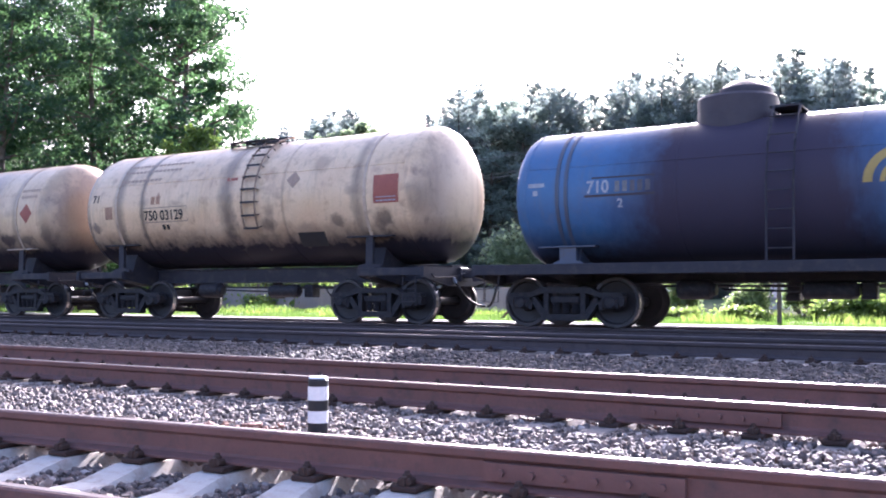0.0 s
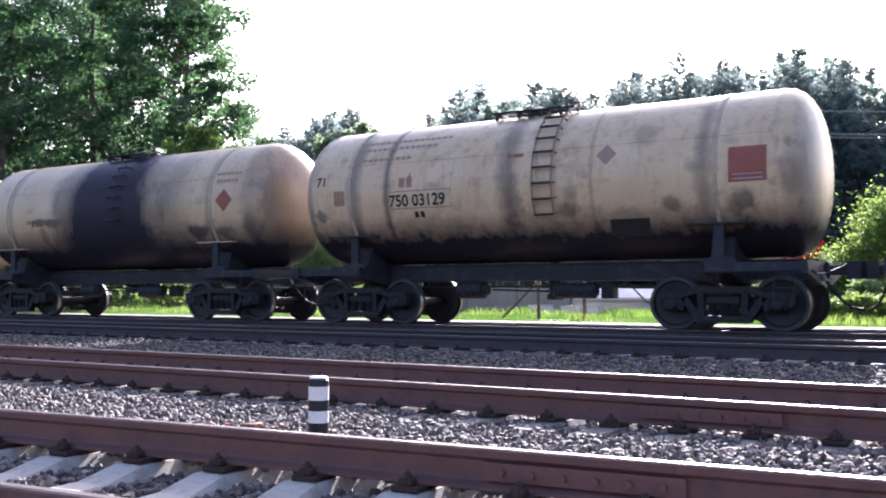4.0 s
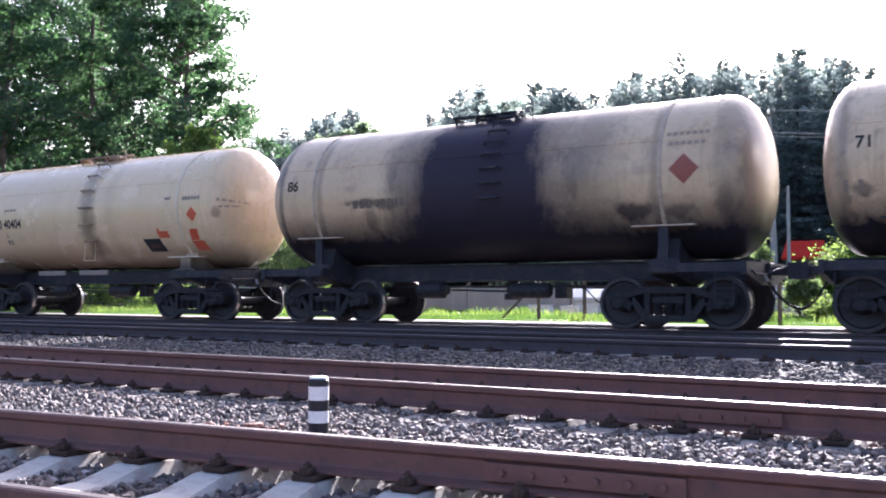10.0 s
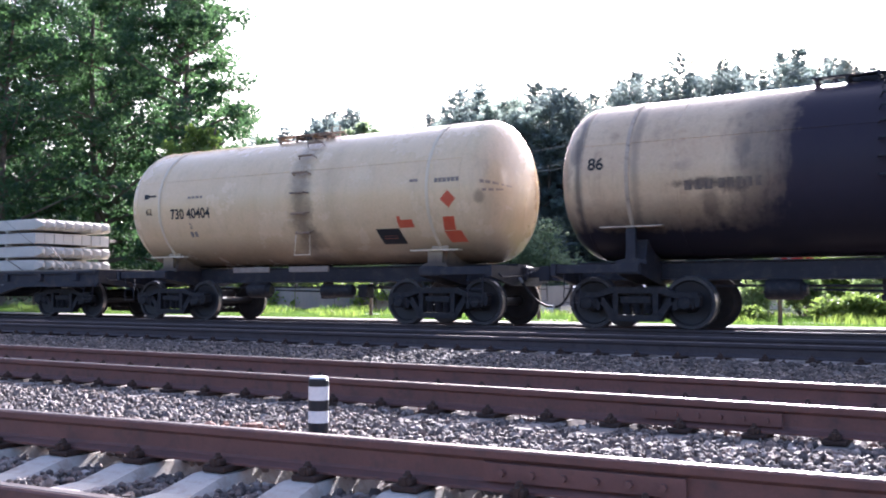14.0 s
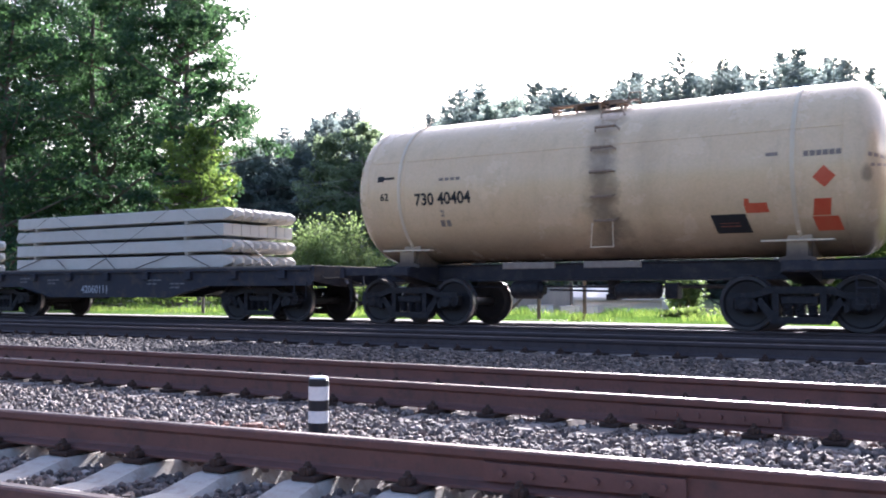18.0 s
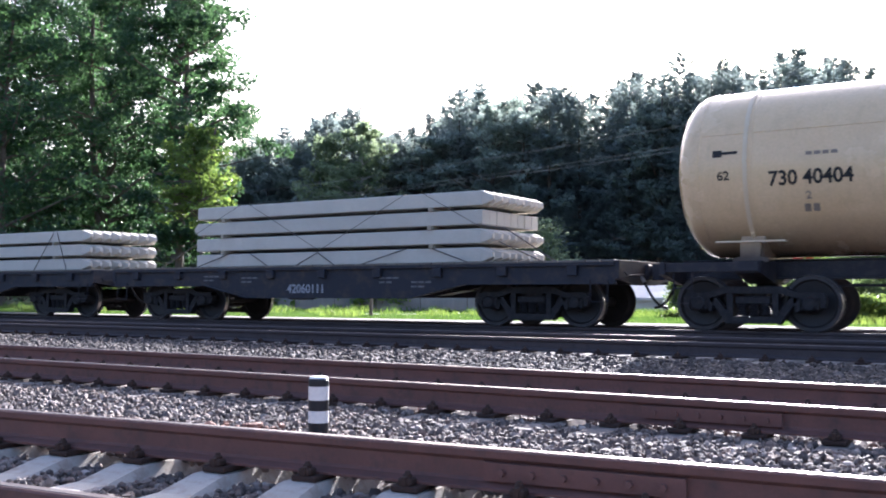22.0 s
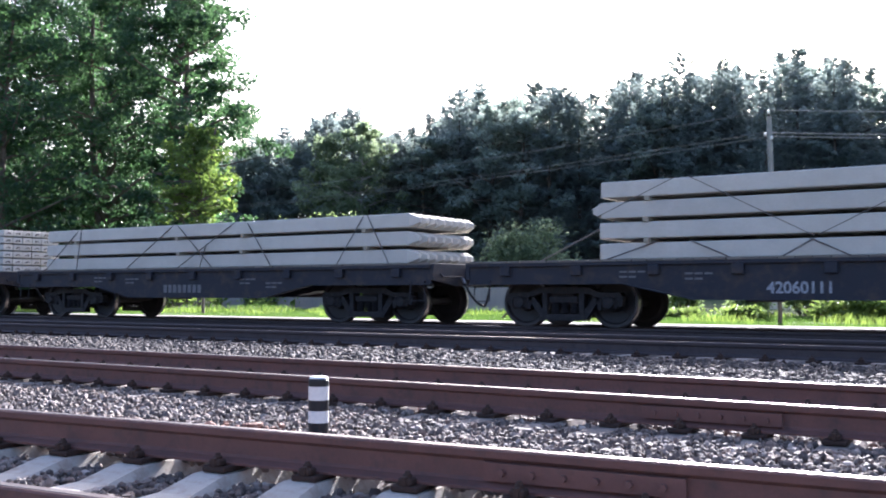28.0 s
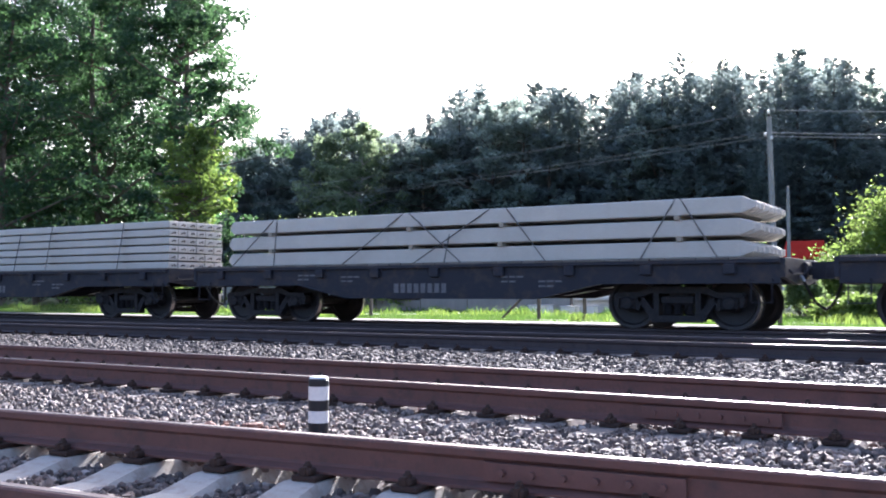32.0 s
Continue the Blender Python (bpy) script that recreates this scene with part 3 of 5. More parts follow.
def build_ballast():
    s1 = TRACK_SLOPE[0]
    line = lambda y: (lambda x: y + s1 * x)
    flat = lambda y: (lambda x: y + 0 * x)

    def on_sleeper(x, y):
        u = ((x + s1 * (y - 3.27)) / math.hypot(1, s1) - SPANS[0][0] - SPANS[0][2]) / 0.55
        return np.abs(u - np.round(u)) * 0.55 < 0.15

    def on_ends(x, y):
        u = (x - SPANS[1][0] - SPANS[1][2]) / STEPS[1]
        return (np.abs(u - np.round(u)) * STEPS[1] < 0.065 + 0.03 * np.sin(9 * x)) & (y > 5.74 + 0.1 * np.sin(5 * x))

    stones("ballast_stones", "pinkish grey crushed granite between sleepers", -7.5, 3.0, line(2.3), line(4.0), 0.036, 0.026, -0.305, 1, on_sleeper)
    stones("ballast_stones", "pinkish grey crushed granite between two tracks", -13, 4.0, line(4.15), flat(6.1), 0.037, 0.029, -0.24, 2, on_ends)
    stones("ballast_stones", "crushed granite between the rails of a track", -22, 5.0, flat(6.3), flat(7.65), 0.06, 0.034, -0.275, 3)
    stones("ballast_stones", "crushed granite in the wide space between tracks", -36, 3.0, flat(7.88), flat(11.72), 0.058, 0.04, -0.19, 4, None, "dark_stone")

    def between_sleepers(x, y):
        u = (x - SPANS[2][0] - SPANS[2][2]) / 0.55
        return np.abs(u - np.round(u)) * 0.55 < 0.13

    stones("ballast_stones", "dark crushed granite between the sleeper ends", -34, 3.0, flat(11.72), flat(12.4), 0.06, 0.04, -0.225, 7, between_sleepers, "dark_stone")
    stones("ballast_stones", "coarse crushed granite on the track shoulder", -7, 6, flat(-1.0), line(1.95), 0.075, 0.048, -0.29, 8)
    stones("brick_rubble", "scattered red brick rubble beside the marker post", -4.75, -4.1, flat(4.55), flat(4.85), 0.09, 0.034, -0.21, 6, None, "rubble")


# ---- marker post between the converging tracks ----
def build_post():
    p = empty("marker_post", "short round post with black and white bands", "marker post", at=pose(-4.02, 4.92, -0.35))
    z, hs = 0.0, [(0.186, "b"), (0.076, "w"), (0.068, "b"), (0.088, "w"), (0.05, "b")]
    r = 0.066
    for h, c in hs:
        s = Shape()
        if c == "b" and z > 0.3:
            s.turn([(z, 0), (z, r), (z + h - 0.012, r), (z + h, r - 0.014), (z + h + 0.004, 0)], "z", n=20)
        else:
            s.turn([(z, 0), (z, r), (z + h, r), (z + h, 0)], "z", n=20)
        part("band", s, M["blackpaint"] if c == "b" else M["white"], p, "black band" if c == "b" else "white band")
        z += h
    cap = Shape()
    cap.turn([(z, 0), (z, r - 0.004), (z + 0.012, r - 0.012), (z + 0.018, 0)], "z", n=20)
    part("cap", cap, M["white"], p, "pale worn top")


build_post()

# ---- rolling stock ----
def lettering(text, height, spread=1.0):
    """Flat letters in the x-z plane as a mesh, starting at x = 0."""
    cu = bpy.data.curves.new("letters", "FONT")
    cu.body, cu.size, cu.offset = text, height * 1.4, height * 0.035
    ob = new("letters", cu)
    me = bpy.data.meshes.new_from_object(ob.evaluated_get(bpy.context.evaluated_depsgraph_get()))
    bpy.data.objects.remove(ob)
    bpy.data.curves.remove(cu)
    bm = bmesh.new()
    bm.from_mesh(me)
    for k in range(1, 8):
        g = list(bm.verts) + list(bm.edges) + list(bm.faces)
        bmesh.ops.bisect_plane(bm, geom=g, plane_co=(0, height * k / 8, 0), plane_no=(0, 1, 0))
    bm.to_mesh(me)
    bm.free()
    pts = [(v.co.x * spread, v.co.y) for v in me.vertices]
    faces = [tuple(p.vertices) for p in me.polygons]
    bpy.data.meshes.remove(me)
    return pts, faces


def rect_grid(w, h, n=6, skew=0.0):
    pts = [(-w / 2 + w * i + skew * (j / n - 0.5), -h / 2 + h * j / n) for j in range(n + 1) for i in (0, 1)]
    return pts, [(2 * j, 2 * j + 1, 2 * j + 3, 2 * j + 2) for j in range(n)]


def diamond_grid(w, n=8):
    pts, k = [], []
    for j in range(n + 1):
        z = -w / 2 + w * j / n
        h = w / 2 - abs(z)
        pts += [(-h - 1e-4, z), (h + 1e-4, z)]
    return pts, [(2 * j, 2 * j + 1, 2 * j + 3, 2 * j + 2) for j in range(n)]


def tank_radius(x, R, half_cyl, head):
    """Radius of the shell at a place along it: full on the drum, drawn in on the dished ends."""
    u = (abs(x) - half_cyl) / head
    if u <= 0:
        return R
    c = min(1.0, u) ** (1 / 0.9)
    return R * max(0.05, 1 - c * c) ** 0.41


def on_tank(name, drawing, x, z, R, zc, mat, parent, label="", ends=(4.78, 0.62)):
    """Lays a flat drawing on the near side of a tank as a thin film of paint."""
    pts, faces = drawing
    a0 = math.asin(max(-1, min(1, (z - zc) / R)))
    vs = []
    for u, w in pts:
        a = a0 + w / R
        r = tank_radius(x + u, R, *ends) + 0.005
        vs.append((x + u, -r * math.cos(a), zc + r * math.sin(a)))
    return part(name, Shape().grow(vs, faces), mat, parent, label)


def on_side(name, drawing, x, y, z, mat, parent, label=""):
    pts, faces = drawing
    return part(name, Shape().grow([(x + u, y, z + w) for u, w in pts], faces), mat, parent, label)


def wheel_mesh():
    """One wheel, its back at y = 0 and its tread outwards (negative y)."""
    s = Shape()
    prof = [(0.0, 0.1), (0.0, 0.12), (0.02, 0.14), (0.035, 0.36), (0.0, 0.41), (0.0, 0.495), (-0.012, 0.506), (-0.028, 0.505), (-0.04, 0.484), (-0.06, 0.4785), (-0.13, 0.473),
            (-0.13, 0.41), (-0.085, 0.38), (-0.055, 0.18), (-0.13, 0.14), (-0.13, 0.09), (-0.19, 0.085), (-0.19, 0.0)]
    mats = [0] * (len(prof) - 1)
    mats[8] = mats[9] = 1
    mats[10] = 2
    s.turn(prof, "y", n=40, mats=mats)
    for k in range(3):
        t = radians(k * 120)
        s.turn([(-0.2, 0.0), (-0.2, 0.016), (-0.185, 0.016)], "y", (0.05 * math.cos(t), 0, 0.05 * math.sin(t)), 6)
    return s.mesh("wheel", [M["wheel"], M["tread"], M["rim"]])


def axle_mesh():
    s = Shape()
    s.turn([(-0.74, 0.0), (-0.74, 0.1), (-0.7, 0.098), (-0.5, 0.083), (0.5, 0.083), (0.7, 0.098), (0.74, 0.1), (0.74, 0.0)], "y", n=16)
    return s.mesh("axle", M["wheel"])


def side_frame_mesh():
    """Cast side frame of a two-axle freight bogie, centred on its bogie, outer face at y = 0."""
    s = Shape()
    # the frame as bars, with the spring window and two triangular windows left open
    s.prism([(-1.2, 0.6), (-1.14, 0.66), (-0.72, 0.67), (-0.5, 0.77), (0.5, 0.77), (0.72, 0.67), (1.14, 0.66), (1.2, 0.6), (1.12, 0.57), (0.74, 0.57), (0.46, 0.65), (-0.46, 0.65), (-0.74, 0.57), (-1.12, 0.57)], "y", 0.0, 0.2)
    s.prism([(-0.46, 0.14), (0.46, 0.14), (0.5, 0.2), (0.42, 0.26), (-0.42, 0.26), (-0.5, 0.2)], "y", 0.0, 0.2)
    for sg in (-1, 1):
        s.prism([(sg * 0.76, 0.58), (sg * 0.62, 0.58), (sg * 0.33, 0.22), (sg * 0.47, 0.17)], "y", 0.02, 0.18)
        s.prism([(sg * 0.33, 0.25), (sg * 0.43, 0.25), (sg * 0.43, 0.66), (sg * 0.33, 0.66)], "y", 0.0, 0.2)
        s.prism([(sg * 1.08, 0.58), (sg * 1.2, 0.58), (sg * 1.17, 0.42), (sg * 1.1, 0.4)], "y", 0.02, 0.18)
        s.prism([(sg * 0.66, 0.58), (sg * 0.77, 0.58), (sg * 0.77, 0.36), (sg * 0.7, 0.34)], "y", 0.02, 0.18)
    return s.mesh("bogie_side_frame", M["under"])


def axle_box_mesh():
    s = Shape()
    s.box(-0.15, 0.15, 0.0, 0.2, -0.12, 0.11, 0.03)
    s.turn([(-0.045, 0.0), (-0.045, 0.1), (-0.03, 0.115), (0.0, 0.12)], "y", n=20)
    for k in range(6):
        t = radians(60 * k + 30)
        s.turn([(-0.055, 0.0), (-0.055, 0.016), (-0.03, 0.016)], "y", (0.085 * math.cos(t), 0, 0.085 * math.sin(t)), 6)
    return s.mesh("axle_box", M["under"])


def spring_mesh():
    s = Shape()
    for x in (-0.2, 0.0, 0.2):
        pts = []
        for k in range(45):
            t = k / 44 * 5 * 2 * math.pi
            pts.append((x + 0.075 * math.cos(t), 0.1 + 0.075 * math.sin(t), 0.265 + 0.2 * k / 44))
        s.rod(pts, 0.016, 6)
    s.box(-0.3, 0.3, 0.02, 0.18, 0.465, 0.6, 0.02)
    return s.mesh("bolster_spring", M["under"])


WHEEL, AXLE, SIDE_FRAME, AXLE_BOX, SPRING = wheel_mesh(), axle_mesh(), side_frame_mesh(), axle_box_mesh(), spring_mesh()
AXLES, RIDERS = [], []


def bogie(wagon, x):
    """Two wheelsets, two side frames with boxes and springs, and the bolster between."""
    for a in (-0.925, 0.925):
        ax = part("wheelset", AXLE, None, wagon, at=pose(x + a, 0, WHEEL_R))
        part("wheel", WHEEL, None, ax, at=pose(0, -0.72, 0))
        part("wheel", WHEEL, None, ax, at=pose(0, 0.72, 0, 0, 0, 180))
        AXLES.append((ax, x + a))
    for sg in (-1, 1):
        m = pose(x, sg * 1.12, 0, 0, 0, 0 if sg < 0 else 180)
        fr = part("bogie_side_frame", SIDE_FRAME, None, wagon, at=m)
        for a in (-0.925, 0.925):
            part("axle_box", AXLE_BOX, None, fr, at=pose(a, -0.01, WHEEL_R))
        part("bolster_spring", SPRING, None, fr)
    b = Shape()
    b.box(-0.2, 0.2, -1.0, 1.0, 0.5, 0.74, 0.03)
    b.turn([(0.74, 0.0), (0.74, 0.2), (0.83, 0.2), (0.83, 0)], "z", n=20)
    for a in (-0.5, 0.5):
        b.box(a - 0.04, a + 0.04, -0.78, 0.78, 0.33, 0.41, 0.01)
        for y in (-0.8, 0.8):
            b.box(a * 0.86 - 0.05, a * 0.86 + 0.05, y - 0.05, y + 0.05, 0.25, 0.6, 0.01)
    part("bogie_bolster", b, M["under"], wagon, at=pose(x, 0, 0))


def coupler(wagon, x, sg, reach):
    """Automatic coupler meeting its neighbour at reach, with half of the hanging brake hose."""
    s = Shape()
    k = reach - 0.6
    s.box(0.0, 0.42 + k, -0.08, 0.08, 0.97, 1.13, 0.02)
    s.prism([(0.36 + k, -0.16), (0.6 + k, -0.2), (0.66 + k, -0.06), (0.58 + k, -0.02), (0.55 + k, 0.04), (0.62 + k, 0.1), (0.58 + k, 0.2), (0.4 + k, 0.17)], "z", 0.9, 1.2)
    s.box(0.005, 0.08, -0.16, 0.16, 0.9, 1.2, 0.02)
    at = pose(x, 0, 0, 0, 0, 0 if sg > 0 else 180)
    part("coupler", s, M["black"], wagon, "cast steel automatic coupler", at=at)
    lift = Shape()
    lift.rod([(-0.02, -1.2, 1.06), (0.06, -1.2, 0.98), (0.06, -0.3, 1.0), (reach - 0.2, -0.12, 1.16)], 0.016, 6)
    part("uncoupling_lever", lift, M["black"], wagon, "bent uncoupling rod", at=at)
    h = Shape()
    side = -0.34 * sg
    pts = []
    for i in range(13):
        u = i / 12
        pts.append((0.06 + (reach - 0.06) * u, side * (1 - 0.9 * u), 0.38 + 0.5 * (1 - u) ** 2.1))
    h.rod(pts, 0.026, 8)
    hose = part("brake_hose", h, M["hose"], wagon, "black rubber hose hanging in a loop", at=at)
    c = Shape()
    c.rod([(0.0, side, 0.98), (0.07, side, 0.86)], 0.034, 8)
    part("hose_cock", c, M["galv"], hose, "pale metal cock")


def tank_underframe(wagon, half=5.35, base=3.9, z0=0.9, z1=1.25):
    s = Shape()
    s.prism([(-0.34, z0), (0.34, z0), (0.34, z0 + 0.02), (0.28, z0 + 0.03), (0.28, z1 - 0.03), (0.34, z1 - 0.02), (0.34, z1), (-0.34, z1), (-0.34, z1 - 0.02), (-0.28, z1 - 0.03), (-0.28, z0 + 0.03), (-0.34, z0 + 0.02)], "x", -half, half)
    part("centre_sill", s, M["black"], wagon)
    for sg in (-1, 1):
        e = Shape()
        e.prism([(-1.5, 0.98), (-1.5, 1.2), (1.5, 1.2), (1.5, 0.98), (0.5, 0.8), (-0.5, 0.8)], "x", sg * half - 0.05, sg * half + 0.05)
        part("end_beam", e, M["black"], wagon)
        c = Shape()
        c.prism([(-1.42, 1.0), (-1.42, 1.2), (1.42, 1.2), (1.42, 1.0), (0.4, 0.82), (-0.4, 0.82)], "x", sg * base - 0.22, sg * base + 0.22)
        part("cross_beam", c, M["black"], wagon)
        for y in (-1.42, 1.42):
            b = Shape()
            b.box(min(sg * (base - 0.2), sg * half), max(sg * (base - 0.2), sg * half), y - 0.04, y + 0.04, 1.02, 1.18, 0.008)
            part("side_beam", b, M["black"], wagon)
            st = Shape()
            xx = sg * (half - 0.35)
            st.rod([(xx - 0.16, y, 1.0), (xx - 0.16, y * 1.02, 0.48), (xx + 0.16, y * 1.02, 0.48), (xx + 0.16, y, 1.0)], 0.014, 6)
            st.rod([(xx - 0.16, y * 1.015, 0.74), (xx + 0.16, y * 1.015, 0.74)], 0.012, 6)
            part("step", st, M["black"], wagon)
        coupler(wagon, sg * (half + 0.05), sg, 6.0 - half - 0.05)
        bogie(wagon, sg * base)
    g = Shape()
    g.turn([(-0.4, 0.0), (-0.4, 0.15), (-0.36, 0.18), (0.2, 0.18), (0.24, 0.12), (0.3, 0.1), (0.3, 0)], "x", (-1.3, -0.62, 0.72), 20)
    g.rod([(-0.9, -0.62, 0.72), (0.8, -0.62, 0.68)], 0.02, 6)
    part("brake_cylinder", g, M["under"], wagon)
    t = Shape()
    t.turn([(-0.45, 0.0), (-0.45, 0.1), (-0.4, 0.15), (0.4, 0.15), (0.45, 0.1), (0.45, 0.0)], "x", (0.9, -0.55, 0.7), 20)
    part("air_reservoir", t, M["under"], wagon)
    r = Shape()
    r.rod([(-3.2, -0.3, 0.78), (3.2, -0.3, 0.8)], 0.018, 6)
    r.rod([(1.9, -0.35, 0.84), (2.3, -0.5, 0.5), (2.5, -0.62, 0.42)], 0.016, 6)
    r.rod([(-2.6, 0.5, 0.8), (2.6, 0.5, 0.76)], 0.022, 6)
    r.box(1.35, 1.6, -0.4, -0.1, 0.55, 0.85, 0.02)
    part("brake_rigging", r, M["under"], wagon)
    d = Shape()
    d.turn([(0.62, 0.0), (0.62, 0.11), (0.68, 0.13), (1.3, 0.1)], "z", (0.2, 0, 0), 16)
    d.box(0.08, 0.32, -0.16, 0.16, 0.52, 0.64, 0.02)
    part("drain_valve", d, M["under"], wagon)


def tank_shell(wagon, mat, R, zc, half_cyl, head, seams, straps, strap_mat, seam_mat=None, strap_low=-50):
    s = Shape()
    prof = []
    for k in range(9):
        a = k / 8 * math.pi / 2
        prof.append((-half_cyl - head * math.cos(a) ** 0.9 if k < 8 else -half_cyl, R * math.sin(a) ** 0.82))
    prof[0] = (-half_cyl - head, 0.0)
    xs = np.linspace(-half_cyl, half_cyl, 9)[1:-1]
    prof += [(float(x), R) for x in xs] + [(-x, r) for x, r in reversed(prof)]
    s.turn(prof, "x", (0, 0, zc), 72)
    shell = part("tank_shell", s, mat, wagon)
    for x in seams:
        q = Shape()
        q.turn([(x - 0.02, R - 0.002), (x - 0.014, R + 0.006), (x + 0.014, R + 0.006), (x + 0.02, R - 0.002)], "x", (0, 0, zc), 72)
        part("weld_seam", q, seam_mat or mat, shell)
    for a in (22.5, 157.5):
        q = Shape().rod([(-half_cyl, R * math.cos(radians(a)), zc + R * math.sin(radians(a))), (half_cyl, R * math.cos(radians(a)), zc + R * math.sin(radians(a)))], 0.008, 6)
        part("weld_seam", q, seam_mat or mat, shell)
    for x in straps:
        q = Shape()
        q.turn([(x - 0.038, R + 0.001), (x - 0.036, R + 0.013), (x + 0.036, R + 0.013), (x + 0.038, R + 0.001)], "x", (0, 0, zc), 60, 0, strap_low, 180 - strap_low)
        st = part("tank_strap", q, strap_mat, wagon, "steel holding strap")
        for sg in (-1, 1):
            e = Shape()
            a = radians(strap_low - 4)
            yy, zz = sg * (R + 0.03) * math.cos(a), zc + (R + 0.03) * math.sin(a)
            e.rod([(x, sg * (R + 0.012) * math.cos(radians(strap_low + 4)), zc + (R + 0.012) * math.sin(radians(strap_low + 4))), (x, yy, zz), (x, yy * 1.04, zz - 0.2)], 0.03, 8)
            part("strap_bolt", e, strap_mat, st)
    return shell


def saddle(wagon, x, R, zc, mat, flange=None, low=1.18, up=0.34, out=0.76):
    """Plate cradle between tank and frame."""
    o = []
    for k in range(13):
        a = radians(-150 + k * 10)
        o.append(((R + 0.004) * math.cos(a), zc + (R + 0.004) * math.sin(a)))
    o = [p for p in o if abs(p[0]) < R * 0.76 and p[1] < zc - 0.9] + [(R * 0.74, low), (-R * 0.74, low)]
    s = Shape().prism(o, "x", x - 0.2, x + 0.2)
    for sg in (-1, 1):
        w = 0.17 if up < 0.5 else 0.09
        b = Shape()
        b.prism([(x - 0.3, low), (x + 0.3, low), (x + 0.3, low + 0.06), (x + w, low + 0.1), (x + w, low + up), (x - w, low + up), (x - w, low + 0.1), (x - 0.3, low + 0.06)], "y", sg * R * out - 0.05, sg * R * out + 0.03)
        part("saddle_bracket", b, mat, wagon)
        f = Shape().box(x - 0.58, x + 0.58, sg * R * out - 0.09, sg * R * out + 0.09, low + up, low + up + 0.03, 0.004)
        part("saddle_flange", f, flange or mat, wagon, "thin flange under the holding strap")
    part("tank_saddle", s, mat, wagon)


def side_ladder(wagon, x, R, zc, mat, low, high, wide=0.4, step=0.36, railed=True, rail_mat=None):
    """Rungs bolted to the near side of the tank, following its curve up to the top."""
    rails = []
    for sg in (-1, 1):
        pts = []
        a = low
        while a <= high + 0.1:
            t = radians(a)
            pts.append((x + sg * wide / 2, -(R + 0.09) * math.cos(t), zc + (R + 0.09) * math.sin(t)))
            a += 6
        rails.append(pts)
    lad = Shape()
    for pts in rails:
        lad.rod(pts if railed else pts[-4:], 0.022 if rail_mat else 0.013, 6)
    ob = part("ladder", lad, rail_mat or mat, wagon)
    n = int(radians(high - low) * R / step)
    for k in range(n + 1):
        t = radians(low + (high - low) * k / n)
        r0, r1 = R + 0.002, R + 0.11
        q = Shape()
        p = [(x - wide / 2 - 0.04, -r0 * math.cos(t), zc + r0 * math.sin(t)), (x - wide / 2, -r1 * math.cos(t), zc + r1 * math.sin(t)),
             (x + wide / 2, -r1 * math.cos(t), zc + r1 * math.sin(t)), (x + wide / 2 + 0.04, -r0 * math.cos(t), zc + r0 * math.sin(t))]
        q.rod(p, 0.013, 6)
        q.box(x - wide / 2, x + wide / 2, -r1 * math.cos(t) - 0.03, -r1 * math.cos(t) + 0.03, zc + r1 * math.sin(t) - 0.02, zc + r1 * math.sin(t) + 0.02, 0.004)
        part("rung", q, mat, ob)
    return ob


def top_works(wagon, x, R, zc, mat, hatch_mat):
    """Manhole with lid, small valves and the narrow platform round them."""
    z = zc + R
    h = Shape()
    h.turn([(z - 0.08, 0.0), (z - 0.08, 0.34), (z + 0.07, 0.34), (z + 0.07, 0.38), (z + 0.1, 0.38), (z + 0.13, 0.26), (z + 0.15, 0.0)], "z", (x - 0.1, 0, 0), 28)
    lid = part("manhole", h, hatch_mat, wagon, "dark round filling hatch")
    for k in range(6):
        t = radians(60 * k)
        b = Shape()
        b.rod([(x - 0.1 + 0.36 * math.cos(t), 0.36 * math.sin(t), z + 0.08), (x - 0.1 + 0.4 * math.cos(t), 0.4 * math.sin(t), z + 0.14)], 0.016, 6)
        part("lid_bolt", b, hatch_mat, lid)
    p = Shape()
    for y in (-0.62, 0.42):
        p.box(x - 0.95, x + 0.6, y, y + 0.2, z + 0.02, z + 0.05, 0.006)
    for xx in (x - 0.9, x - 0.4, x + 0.1, x + 0.52):
        p.box(xx, xx + 0.06, -0.62, 0.62, z - 0.03, z + 0.02, 0.006)
        for y in (-0.55, 0.55):
            p.box(xx, xx + 0.05, y - 0.03, y + 0.03, z - 0.12, z - 0.01, 0.006)
    part("top_platform", p, mat, wagon, "narrow dirty walkway on the tank top")
    v = Shape()
    v.turn([(z - 0.05, 0.0), (z - 0.05, 0.09), (z + 0.09, 0.09), (z + 0.1, 0.05), (z + 0.14, 0.05), (z + 0.14, 0.0)], "z", (x - 0.68, 0.1, 0), 14)
    part("safety_valve", v, hatch_mat, wagon)
    for y in (-0.62, 0.62):
        r = Shape()
        r.rod([(x + 0.72, y, z - 0.16), (x + 0.72, y, z + 0.15), (x + 0.95, y, z + 0.15), (x + 0.95, y, z - 0.16)], 0.014, 6)
        part("grab_rail", r, mat, wagon)


def write_marks(wagon, R, zc, marks, ends=(4.78, 0.62), shift=0.0):
    """Painted marks: (name, drawing, x, z, material, label)."""
    for name, drawing, x, z, mat, label in marks:
        on_tank(name, drawing, x + shift, z, R, zc, mat, wagon, label, ends)


def bars(n, w, h, gap):
    """Unreadable lettering as a row of short bars."""
    pts, faces = [], []
    for k in range(n):
        x = k * (w + gap)
        i = len(pts)
        pts += [(x, 0), (x + w, 0), (x + w, h), (x, h)]
        faces.append((i, i + 1, i + 2, i + 3))
    return pts, faces


